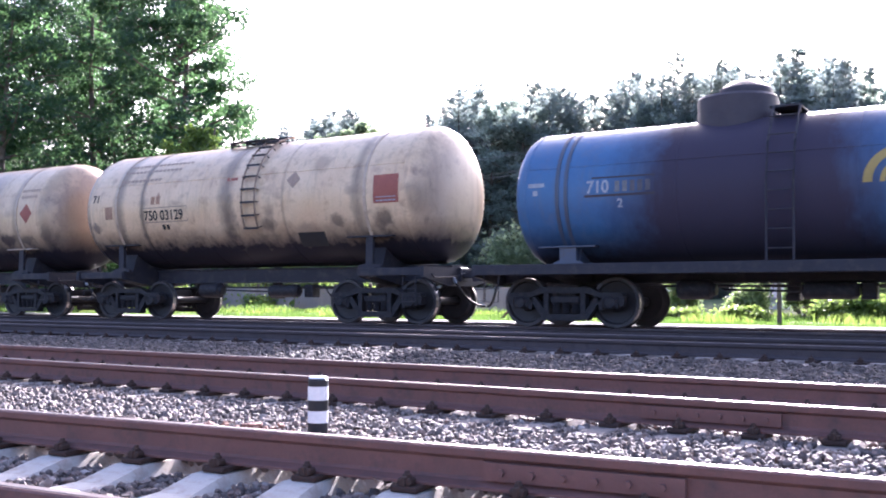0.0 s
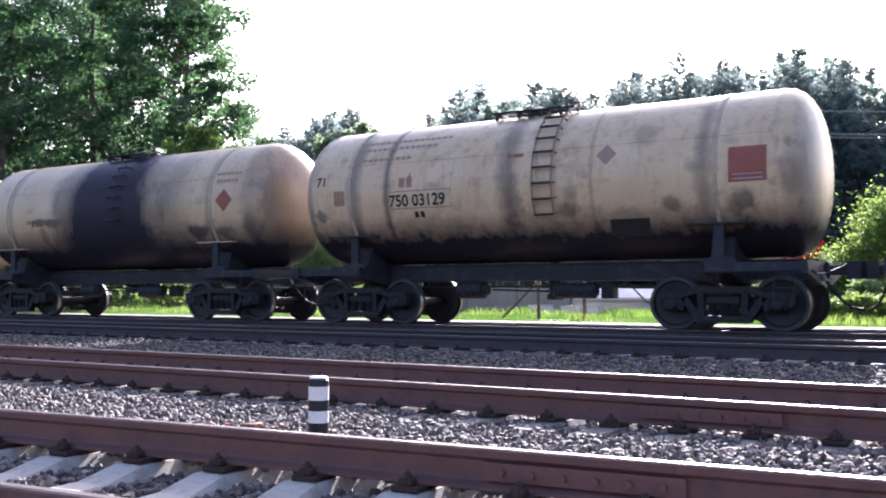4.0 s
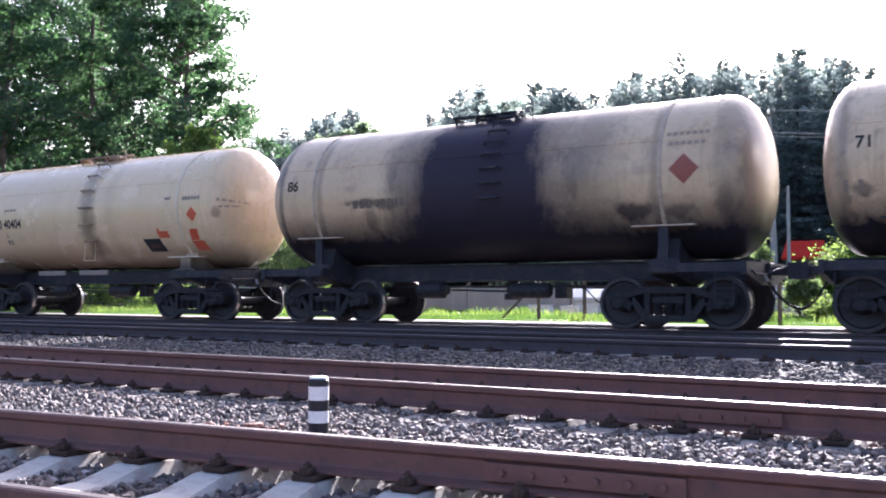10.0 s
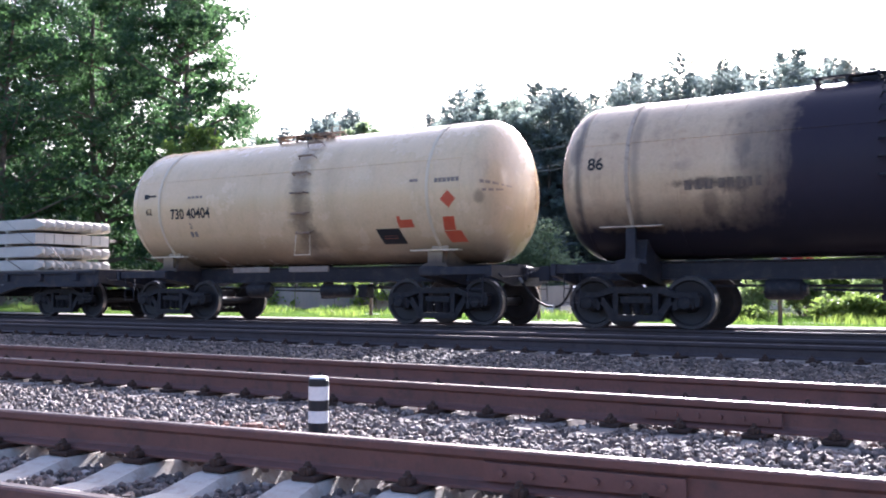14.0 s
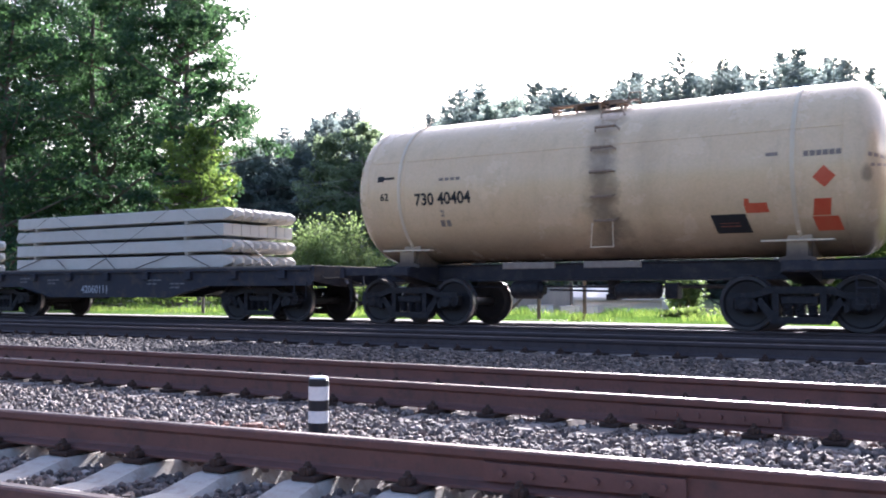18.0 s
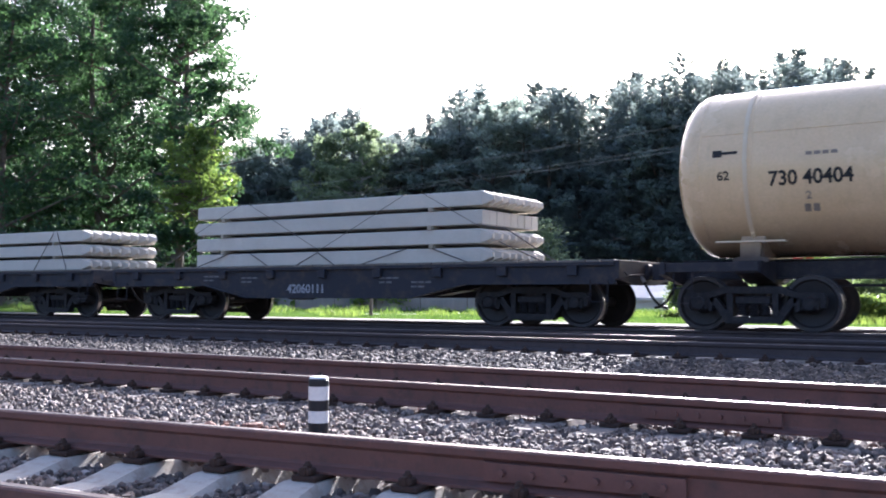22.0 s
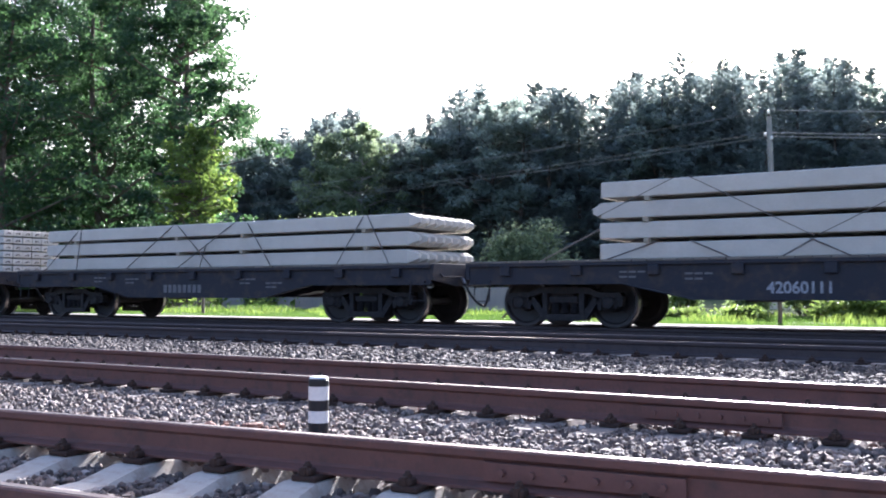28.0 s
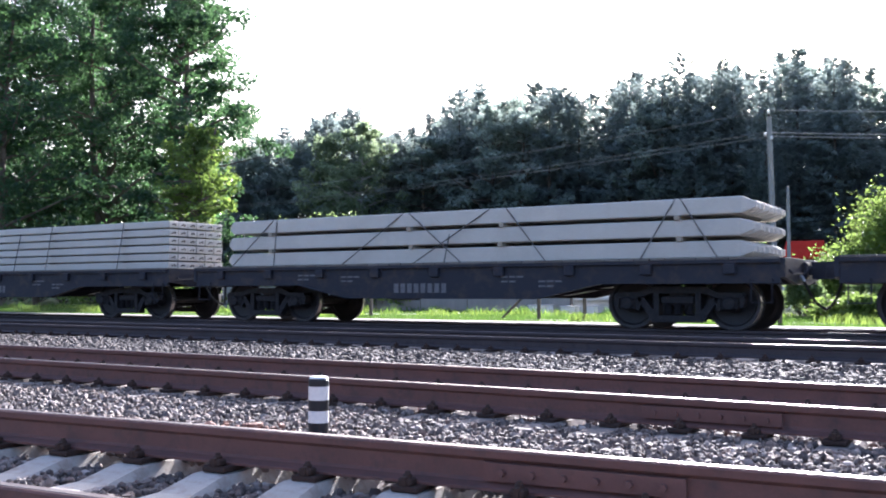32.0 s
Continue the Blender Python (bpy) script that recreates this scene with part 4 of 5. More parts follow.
def tank_wagon(x, label, mat, dark, seams, strap_mat, lad_mat, lad_x=0.5, lad_low=-20, railed=True, strap_low=-50, step=0.36, drum=4.78, flange=None, dish=0.62):
    w = empty("tank_wagon", label, "tank wagon", "wagons of the freight train", at=pose(x + travel(0), TRAIN_Y, 0))
    R, zc = 1.5, 2.785
    tank_underframe(w)
    tank_shell(w, mat, R, zc, drum, dish, (*seams, -drum, drum), (-3.9, 3.9), strap_mat, None, strap_low)
    for sx in (-3.9, 3.9):
        saddle(w, sx, R, zc, dark, flange or strap_mat, 1.18, *((0.34, 0.76) if strap_low < -45 else (0.66, 0.84)))
    side_ladder(w, lad_x, R, zc, lad_mat, lad_low, 84, step=step, railed=railed, rail_mat=M["rungbrown"] if railed else None)
    top_works(w, 0.05, R, zc, lad_mat, M["black"])
    RIDERS.append((w, x))
    return w, R, zc


def build_tanks():
    w, R, zc = tank_wagon(7.65, "sooty beige tank wagon with grimy underside and painted shade", M["beige0"], M["black"], (-2.93, -0.93, -0.03, 1.62, 2.97), M["palestrap"], M["black"], 0.67, -24, True, -36, 0.28, 4.86, M["black"])
    write_marks(w, R, zc, [
        ("wagon_number", lettering("750 03129", 0.24, 0.95), -2.95, 2.44, M["blackpaint"], "stencilled black number"),
        ("number_frame", bars(1, 1.55, 0.02, 0), -3.0, 2.38, M["faded"], ""),
        ("number_frame", bars(1, 1.55, 0.02, 0), -3.0, 2.73, M["faded"], ""),
        ("number_frame", bars(1, 0.02, 0.35, 0), -1.46, 2.39, M["faded"], ""),
        ("marking", lettering("71", 0.2), -4.88, 2.96, M["blackpaint"], "small black numerals"),
        ("hazard_plate", rect_grid(0.28, 0.32), -4.25, 2.67, M["ochre"], "faded rusty square"),
        ("rust_patch", rect_grid(0.3, 0.22), -4.92, 2.35, M["faded"], "worn dark stencil"),
        ("lettering", bars(17, 0.105, 0.075, 0.035), -4.0, 3.82, M["faint"], "faded unreadable stencil"),
        ("lettering", bars(15, 0.105, 0.075, 0.035), -4.0, 3.66, M["faint"], "faded unreadable stencil"),
        ("lettering", bars(11, 0.105, 0.075, 0.035), -4.0, 3.42, M["faint"], "faded unreadable stencil"),
        ("marking", bars(2, 0.1, 0.13, 0.04), -2.35, 2.2, M["blackpaint"], ""),
        ("marking", bars(2, 0.14, 0.2, 0.04), -2.7, 2.82, M["ochre"], ""),
        ("sign_panel", rect_grid(0.64, 0.6), 4.38, 2.83, M["rustpaint"], "dull red painted square"),
        ("sign_lettering", bars(5, 0.09, 0.1, 0.015), 4.12, 2.57, M["dullwhite"], "white lettering"),
        ("marking", lettering("4", 0.14), -2.5, 2.98, M["ochre"], ""),
        ("dark_panel", rect_grid(0.76, 0.4, 6, 0.04), 2.2, 1.84, M["blackpaint"], "black painted panel"),
        ("marking", bars(1, 0.34, 0.07, 0), -0.2, 3.26, M["rustpaint"], ""),
        ("hazard_diamond", diamond_grid(0.4), 1.85, 3.17, M["faint"], "almost faded diamond"),
    ], (4.86, 0.62), 0.07)
    w, R, zc = tank_wagon(-4.275, "beige tank wagon with a wide black oil spill", M["beige1"], M["black"], (-3.0, 3.1), M["palestrap"], M["black"], 0.5, -10, False, -36, 0.26, 4.78, None, 0.72)
    write_marks(w, R, zc, [
        ("marking", lettering("86", 0.22), -4.65, 2.9, M["blackpaint"], "black numerals"),
        ("smeared_number", bars(3, 0.13, 0.17, 0.05), -2.85, 2.44, M["smear"], "number smeared with oil"),
        ("smeared_number", bars(5, 0.11, 0.17, 0.045), -2.26, 2.45, M["smear"], "number smeared with oil"),
        ("hazard_diamond", diamond_grid(0.54), 4.34, 2.82, M["rustpaint"], "faded red diamond"),
        ("lettering", bars(7, 0.085, 0.075, 0.03), 4.0, 3.42, M["faint"], "faded unreadable stencil"),
        ("lettering", bars(6, 0.085, 0.075, 0.03), 4.05, 3.24, M["faint"], "faded unreadable stencil"),
    ], (4.78, 0.72))
    w, R, zc = tank_wagon(-16.337, "clean cream tank wagon with red markings", M["cream"], M["cream"], (-3.8, 4.03), M["palecream"], M["rungbrown"], 0.58, -30, False, -50, 0.4, 4.68)
    write_marks(w, R, zc, [
        ("wagon_number", lettering("730 40404", 0.24, 0.92), -3.6, 2.44, M["blackpaint"], "stencilled black number"),
        ("marking", lettering("62", 0.15), -4.45, 2.57, M["blackpaint"], "small black numerals"),
        ("marking", bars(1, 0.16, 0.12, 0), -4.52, 2.96, M["blackpaint"], ""),
        ("marking", bars(1, 0.28, 0.05, 0), -4.38, 3.0, M["blackpaint"], ""),
        ("marking", lettering("2", 0.13), -3.02, 2.2, M["faded"], ""),
        ("marking", bars(2, 0.1, 0.14, 0.04), -3.06, 2.0, M["faded"], ""),
        ("marking", bars(4, 0.1, 0.06, 0.03), -3.0, 2.9, M["faded"], ""),
        ("hazard_diamond", diamond_grid(0.36), 4.31, 2.54, M["redpaint"], "small red diamond"),
        ("flame_panel", rect_grid(0.4, 0.3, 6, -0.06), 4.31, 1.8, M["redpaint"], "red painted panel"),
        ("flame_panel", rect_grid(0.27, 0.3, 6, 0.04), 4.25, 2.06, M["redpaint"], "red painted panel"),
        ("red_flag", rect_grid(0.38, 0.18, 6, -0.03), 3.2, 2.09, M["redpaint"], "red painted patch"),
        ("red_flag", rect_grid(0.08, 0.1, 3), 3.05, 2.2, M["redpaint"], "red painted patch"),
        ("dark_panel", rect_grid(0.6, 0.4, 6, -0.07), 2.74, 1.84, M["blackpaint"], "black painted panel"),
        ("dark_panel_text", bars(3, 0.1, 0.08, 0.02), 2.55, 1.8, M["rustpaint"], ""),
        ("lettering", bars(6, 0.08, 0.09, 0.02), 4.0, 2.88, M["faded"], "small stencilled word"),
        ("lettering", bars(1, 0.2, 0.06, 0.02), 3.4, 2.92, M["faded"], ""),
        ("lettering", bars(4, 0.05, 0.08, 0.02), 4.95, 2.85, M["faint"], ""),
        ("lettering", bars(3, 0.05, 0.06, 0.02), 4.98, 2.66, M["faint"], ""),
    ], (4.68, 0.62), 0.08)
    st = Shape().rod([(0.3, -1.3, 1.95), (0.28, -1.32, 1.5), (0.72, -1.32, 1.5), (0.7, -1.3, 1.95)], 0.014, 6)
    part("step", st, M["palecream"], w, "pale stirrup step")
    for sx in (-1.55, 0.15):
        p = Shape()
        p.box(sx, sx + 1.1, -1.36, -1.3, 1.12, 1.24, 0.006)
        part("walkway_board", p, M["faded"], w, "pale running board")
    # blue tank with a filling dome
    x = 19.72
    w = empty("tank_wagon", "blue domed tank wagon streaked with black oil", "tank wagon", "wagons of the freight train", at=pose(x + travel(0), TRAIN_Y, 0))
    R, zc = 1.32, 2.515
    tank_underframe(w, 5.5, 3.75, 0.84, 1.18)
    tank_shell(w, M["blue"], R, zc, 4.45, 0.5, (-4.45, -1.5, 1.5, 4.45), (-3.8, -3.62, 3.7), M["bluestrap"], M["blue"])
    for sx in (-3.7, 3.7):
        saddle(w, sx, R, zc, M["bluestrap"])
    for y in (-1.45, 1.45):
        part("side_beam", Shape().box(-5.5, 5.5, y - 0.06, y + 0.06, 1.0, 1.2, 0.01), M["black"], w)
    part("running_board", Shape().box(-5.5, 5.5, -1.385, -0.5, 1.16, 1.2, 0.01), M["black"], w)
    d = Shape()
    d.turn([(zc + R - 0.3, 0.0), (zc + R - 0.3, 0.72), (zc + R + 0.36, 0.72), (zc + R + 0.41, 0.68), (zc + R + 0.46, 0.3), (zc + R + 0.47, 0.0)], "z", (-0.75, 0, 0), 36)
    dome = part("dome", d, M["bluedark"], w, "oily dark filling dome")
    lid = Shape()
    lid.turn([(zc + R + 0.4, 0.0), (zc + R + 0.4, 0.46), (zc + R + 0.5, 0.48), (zc + R + 0.56, 0.46), (zc + R + 0.68, 0.28), (zc + R + 0.71, 0)], "z", (-0.62, 0.05, 0), 28)
    part("dome_lid", lid, M["bluedark"], dome)
    pl = Shape()
    pl.box(0.0, 0.5, -0.8, 0.8, zc + R + 0.02, zc + R + 0.06, 0.006)
    part("top_platform", pl, M["black"], w)
    lad = Shape()
    for lx in (0.08, 0.52):
        lad.rod([(lx, -1.5, 1.2), (lx, -1.46, 2.5), (lx, -1.3, 3.2), (lx, -0.95, 3.68), (lx, -0.8, zc + R + 0.04)], 0.02, 6)
    ladder = part("ladder", lad, M["black"], w)
    for k in range(8):
        q = Shape()
        z = 1.4 + k * 0.32
        yy = -1.49 + max(0, z - 2.5) * 0.28
        q.rod([(0.08, yy, z), (0.52, yy, z)], 0.012, 6)
        part("rung", q, M["black"], ladder)
    write_marks(w, R, zc, [
        ("wagon_number", lettering("710", 0.23, 0.92), -3.2, 2.5, M["dullwhite"], "worn white number"),
        ("wagon_number", bars(2, 0.09, 0.2, 0.055), -2.64, 2.5, M["greypaint"], "number under oil"),
        ("wagon_number", bars(3, 0.09, 0.2, 0.055), -2.35, 2.5, M["dimgrey"], "number under oil"),
        ("number_line", bars(1, 1.36, 0.045, 0), -3.24, 2.42, M["bluedark"], "dark border line"),
        ("number_line", bars(1, 1.2, 0.03, 0), -3.1, 2.76, M["bluedark"], "dark border line"),
        ("number_line", bars(1, 0.03, 0.36, 0), -1.92, 2.42, M["bluedark"], "dark border line"),
        ("marking", lettering("2", 0.16), -2.6, 2.22, M["dullwhite"], ""),
        ("marking", bars(1, 0.34, 0.08, 0), -4.4, 2.66, M["dullwhite"], ""),
        ("marking", bars(1, 0.1, 0.1, 0), -4.3, 2.5, M["dullwhite"], ""),
    ], (4.45, 0.5))
    arc_pts, arc_f = [], []
    for k in range(25):
        t = radians(180 - 7.5 * k)
        arc_pts += [(0.46 * math.cos(t), 0.46 * math.sin(t)), (0.6 * math.cos(t), 0.6 * math.sin(t))]
        if k:
            i = 2 * k
            arc_f.append((i - 2, i - 1, i + 1, i))
    write_marks(w, R, zc, [("yellow_arc", (arc_pts, arc_f), 2.15, 2.42, M["yellow"], "yellow painted arc"),
                           ("yellow_arc", ([(0.58 * u, 0.58 * v) for u, v in arc_pts], arc_f), 2.15, 2.42, M["yellow"], "yellow painted inner arc"),
                           ], (4.45, 0.5))
    RIDERS.append((w, x))


def flat_wagon(x, label, number, lash):
    w = empty("flat_wagon", label, "flat wagon", "wagons of the freight train", at=pose(x + travel(0), TRAIN_Y, 0))
    half, top = 6.72, 1.245
    o = [(-half, 0.84), (-3.55, 0.84), (-2.25, 0.56), (2.25, 0.56), (3.55, 0.84), (half, 0.84), (half, top - 0.05), (-half, top - 0.05)]
    for sg in (-1, 1):
        s = Shape()
        s.prism(o, "y", sg * 1.4 - 0.03, sg * 1.4 + 0.03)
        fl = [(-half, 0.82), (-3.56, 0.82), (-2.25, 0.54), (2.25, 0.54), (3.56, 0.82), (half, 0.82), (half, 0.84), (3.55, 0.84), (2.25, 0.56), (-2.25, 0.56), (-3.55, 0.84), (-half, 0.84)]
        s.prism(fl, "y", sg * 1.4 - 0.08, sg * 1.4 + 0.08)
        side = part("side_sill", s, M["flatside"], w)
        for k in range(9):
            xx = -5.9 + k * 1.475
            p = Shape()
            p.box(xx - 0.1, xx + 0.1, min(sg * 1.43, sg * 1.52), max(sg * 1.43, sg * 1.52), 0.98, 1.16, 0.01)
            part("stake_pocket", p, M["flatside"], side)
        c = Shape()
        c.prism([(-half, top - 0.08), (half, top - 0.08), (half, top - 0.022), (-half, top - 0.022)], "y", min(sg * 1.36, sg * 1.5), max(sg * 1.36, sg * 1.5))
        part("deck_edge", c, M["flatside"], w, "worn dark steel deck edge")
    cs = Shape()
    cs.prism([(-half, 0.82), (-3.5, 0.82), (-2.2, 0.6), (2.2, 0.6), (3.5, 0.82), (half, 0.82), (half, 1.17), (-half, 1.17)], "y", -0.25, 0.25)
    part("centre_sill", cs, M["black"], w)
    n = 48
    pl = Shape().box(-0.132, 0.132, -1.46, 1.46, top - 0.02, top + 0.02, 0.006).mesh("deck_plank", M["deck"])
    for k in range(n):
        part("deck_plank", pl, None, w, at=pose(-half + 0.14 + k * (2 * half - 0.28) / (n - 1), 0, random.uniform(-0.004, 0.003)))
    for sg in (-1, 1):
        e = Shape()
        e.prism([(-1.45, 0.92), (-1.45, top), (1.45, top), (1.45, 0.92), (0.5, 0.8), (-0.5, 0.8)], "x", sg * half - 0.04 + sg * 0.04, sg * half + 0.04 + sg * 0.04)
        part("end_beam", e, M["flatside"], w)
        c = Shape()
        c.box(sg * 4.86 - 0.25, sg * 4.86 + 0.25, -1.36, 1.36, 0.84, 1.16, 0.02)
        part("cross_beam", c, M["black"], w)
        bogie(w, sg * 4.86)
        coupler(w, sg * (half + 0.08), sg, 0.4)
        st = Shape()
        xx = sg * (half - 0.3)
        st.rod([(xx - 0.17, -1.46, 0.9), (xx - 0.17, -1.48, 0.5), (xx + 0.17, -1.48, 0.5), (xx + 0.17, -1.46, 0.9)], 0.014, 6)
        part("step", st, M["black"], w)
    r = Shape()
    r.rod([(-3.6, -0.5, 0.74), (3.6, -0.5, 0.72)], 0.02, 6)
    r.turn([(-0.35, 0.0), (-0.35, 0.16), (0.3, 0.16), (0.34, 0.0)], "x", (-1.2, -0.7, 0.66), 16)
    part("brake_rigging", r, M["under"], w)
    on_side("wagon_number", number, -1.02, -1.435, 0.66, M["greypaint"] if len(number[1]) == 8 else M["dullwhite"], w, "worn pale number")
    for bx, bz in ((-2.4, 0.98), (1.5, 0.95), (2.3, 0.86), (-3.6, 1.02)):
        on_side("marking", bars(3, 0.14, 0.035, 0.03), bx, -1.435, bz, M["greypaint"], w)
        on_side("marking", bars(2, 0.14, 0.035, 0.03), bx, -1.435, bz - 0.09, M["greypaint"], w)
    for pts in lash:
        part("lashing_wire", Shape().rod(pts, 0.013, 6), M["wire"], w, "twisted steel lashing wire")
    RIDERS.append((w, x))
    return w


def pile_mesh(length, tip0, tip1, a=0.3, h=0.295):
    """Square concrete post along x from 0 to length; an end with a tip is drawn in to a blunt point, the other is cut square."""
    c = 0.018
    secs = [(0.0, a * 0.3, h * 0.34), (tip0, a, h)] if tip0 else [(0.0, a - 0.02, h - 0.02), (0.012, a, h)]
    secs += [(length - tip1, a, h), (length, a * 0.3, h * 0.34)] if tip1 else [(length - 0.012, a, h), (length, a - 0.02, h - 0.02)]
    vs, fs = [], []
    for x, w, k in secs:
        p, q = w / 2, k / 2
        vs += [(x, -p + c, -q), (x, p - c, -q), (x, p, -q + c), (x, p, q - c), (x, p - c, q), (x, -p + c, q), (x, -p, q - c), (x, -p, -q + c)]
    for i in range(len(secs) - 1):
        for j in range(8):
            t = (j + 1) % 8
            fs.append((i * 8 + j, i * 8 + t, i * 8 + 8 + t, i * 8 + 8 + j))
    fs += [tuple(range(7, -1, -1)), tuple(range(len(secs) * 8 - 8, len(secs) * 8))]
    return Shape().grow(vs, fs).mesh("concrete_post", M["pile"], 20)


def ride(ob, x, y, z, rz=0.0):
    """A load lying on a wagon, carried along with the train."""
    ob.matrix_basis = pose(x + travel(0), TRAIN_Y + y, z, 0, 0, rz)
    RIDERS.append((ob, x, y, z, rz))


def stack(label, group, x0, length, rows, cols, a, h, gap, z0, mesh, flips, battens, wood="wood", proud=0.07):
    for r in range(rows):
        z = z0 + r * (h + gap) + h / 2
        for c in range(cols):
            y = (c - (cols - 1) / 2) * (a + 0.01)
            dx = random.uniform(-0.02, 0.02)
            ob = tagged(new("concrete_post", mesh), label, "concrete post", group)
            if flips[r]:
                ride(ob, x0 + length - 0.2 + dx, y, z, 180)
            else:
                ride(ob, x0 + dx, y, z)
        if r:
            for sx in battens:
                w = cols * (a + 0.01) / 2 + proud
                b = Shape().box(-0.05, 0.05, -w, w, -gap / 2 + 0.001, gap / 2 - 0.001, 0.006)
                s = tagged(part("spacer_batten", b, M[wood]), "wooden batten between layers of concrete posts", "batten", "battens")
                ride(s, sx + random.uniform(-0.06, 0.06), 0, z - h / 2 - gap / 2)


def build_flats():
    def vee(pairs, y=-1.225):
        """Wires down the near face of the load to the wagon's side."""
        out = []
        for a, za, b, zb in pairs:
            low = min(za, zb) < 1.3
            ya, yb = (y - 0.22 if za < 1.3 and low else y), (y - 0.22 if zb < 1.3 and low else y)
            out.append([(a, ya, za), (b, yb, zb)])
        return out

    z = 1.24
    # first flat wagon: four layers
    x1 = -29.3
    L1 = vee([(-4.1, 2.06, -2.66, 2.7), (-2.36, 2.7, -0.3, 1.6), (-0.36, 1.56, 0.33, z), (1.99, 2.7, -0.22, 1.62), (-0.3, 1.56, -0.8, z), (2.46, 2.7, 3.75, 2.0), (-3.9, z, -2.96, 1.58), (-2.36, 1.58, -1.56, z), (0.96, z, 2.05, 1.58), (2.62, 1.58, 3.7, z)])
    L1 += [[(3.75, -1.225, 2.0), (4.3, -1.1, 1.93), (5.5, -1.3, z)], [(4.05, -0.9, 1.68), (5.22, -1.25, z)], [(-3.75, -1.2, 1.98), (-5.3, -1.25, z)]]
    flat_wagon(x1, "dark flat wagon loaded with four layers of posts", lettering("42060111", 0.19), L1)
    m = pile_mesh(8.09, 0.0, 0.22)
    stack("long grey concrete post with a pointed tip", "posts on the first flat wagon", -33.34, 8.09, 4, 8, 0.3, 0.295, 0.082, 1.267, m, (0, 0, 1, 0), (-32.45, -26.6))
    x2 = -43.65
    L2 = vee([(-5.6, z, -4.5, 2.31), (-4.4, 2.31, -4.3, z), (-2.4, z, -0.93, 2.31), (-0.79, 2.31, 0.62, z), (-0.57, z, 1.13, 2.31), (1.5, 2.31, 2.46, z), (4.3, z, 4.88, 2.31), (4.98, 2.31, 5.7, z), (0.2, 1.85, 0.2, z)])
    flat_wagon(x2, "dark flat wagon loaded with three layers of posts", bars(8, 0.115, 0.19, 0.05), L2)
    m = pile_mesh(12.2, 0.2, 0.22)
    stack("long grey concrete post lashed with wire", "posts on the second flat wagon", -49.6, 12.2, 3, 8, 0.3, 0.295, 0.082, 1.267, m, (0, 0, 0), (-48.2, -44.4, -42.2, -38.7))
    x3 = -58.1
    L3 = vee([(1.66, 2.48, 1.66, z), (4.58, 2.48, 4.58, z), (0.26, 2.3, 0.26, z)], -0.975)
    flat_wagon(x3, "dark flat wagon loaded with six layers of beams", bars(8, 0.115, 0.19, 0.05), L3)
    m = pile_mesh(11.6, 0.0, 0.0, 0.3, 0.17)
    stack("flat grey concrete beam in a tight stack", "beams on the third flat wagon", -63.5, 11.6, 6, 6, 0.3, 0.17, 0.036, 1.267, m, (0,) * 6, (-62.5, -59.6, -56.44, -53.52), "timber", 0.1)
    for r in range(6):
        for c in range(6):
            e = tagged(part("lifting_loop", Shape().rod([(0, -0.05, -0.03), (0.05, -0.04, 0.0), (0.06, 0.0, 0.01), (0.05, 0.04, 0.0), (0, 0.05, -0.03)], 0.012, 6), M["iron"]), "dark iron loop in the end of a beam", "lifting loop", "lifting loops")
            ride(e, -51.9, (c - 2.5) * 0.312, 1.267 + r * 0.206 + 0.085)


build_tanks()
build_flats()

# ---- plants ----
def leaf_mesh(name, pos, size, mat, rng, droop=0.0, flat=0.5, long=1.6, aim=None):
    """Small leaves at many places; each is a folded pair of triangles with its own tilt, and may point outwards along its bough."""
    n = len(pos)
    a = rng.uniform(0, 2 * np.pi, n) if aim is None else aim + rng.normal(0, 0.7, n)
    tilt = rng.normal(-droop, flat, n)
    roll = rng.normal(0, 0.8, n)
    d = np.stack([np.cos(a) * np.cos(tilt), np.sin(a) * np.cos(tilt), np.sin(tilt)], -1)
    side = np.stack([-np.sin(a), np.cos(a), np.zeros(n)], -1)
    up = np.cross(d, side)
    w = side * np.cos(roll)[:, None] + up * np.sin(roll)[:, None]
    s = size * rng.uniform(0.6, 1.35, n)[:, None]
    P = np.asarray(pos)
    nrm = np.cross(d, w)
    q = np.stack([P - d * s * long / 2, P + w * s / 2 + nrm * s * 0.12, P + d * s * long / 2, P - w * s / 2 + nrm * s * 0.12], 1)
    F = np.array([(0, 1, 2), (0, 2, 3)])[None] + 4 * np.arange(n)[:, None, None]
    return from_arrays(name, q.reshape(-1, 3), F.reshape(-1, 3), mat)


def limb(s, p0, p1, r0, r1, n=7, bend=0.1, rng=None):
    p0, p1 = Vector(p0), Vector(p1)
    pts, k = [], 5
    off = Vector(rng.normal(0, bend, 3)) * (p1 - p0).length
    rings = []
    for i in range(k + 1):
        u = i / k
        rings.append((p0.lerp(p1, u) + off * math.sin(math.pi * u), r0 + (r1 - r0) * u))
    vs, fs = [], []
    for i, (p, r) in enumerate(rings):
        d = (rings[min(i + 1, k)][0] - rings[max(i - 1, 0)][0]).normalized()
        u = d.cross(Vector((0.3, 0.9, 0.2))).normalized()
        w = d.cross(u)
        for j in range(n):
            t = 2 * math.pi * j / n
            vs.append(p + (u * math.cos(t) + w * math.sin(t)) * r)
    for i in range(k):
        for j in range(n):
            q = (j + 1) % n
            fs.append((i * n + j, i * n + q, i * n + n + q, i * n + n + j))
    s.grow(vs, fs)
    return [r[0] for r in rings]


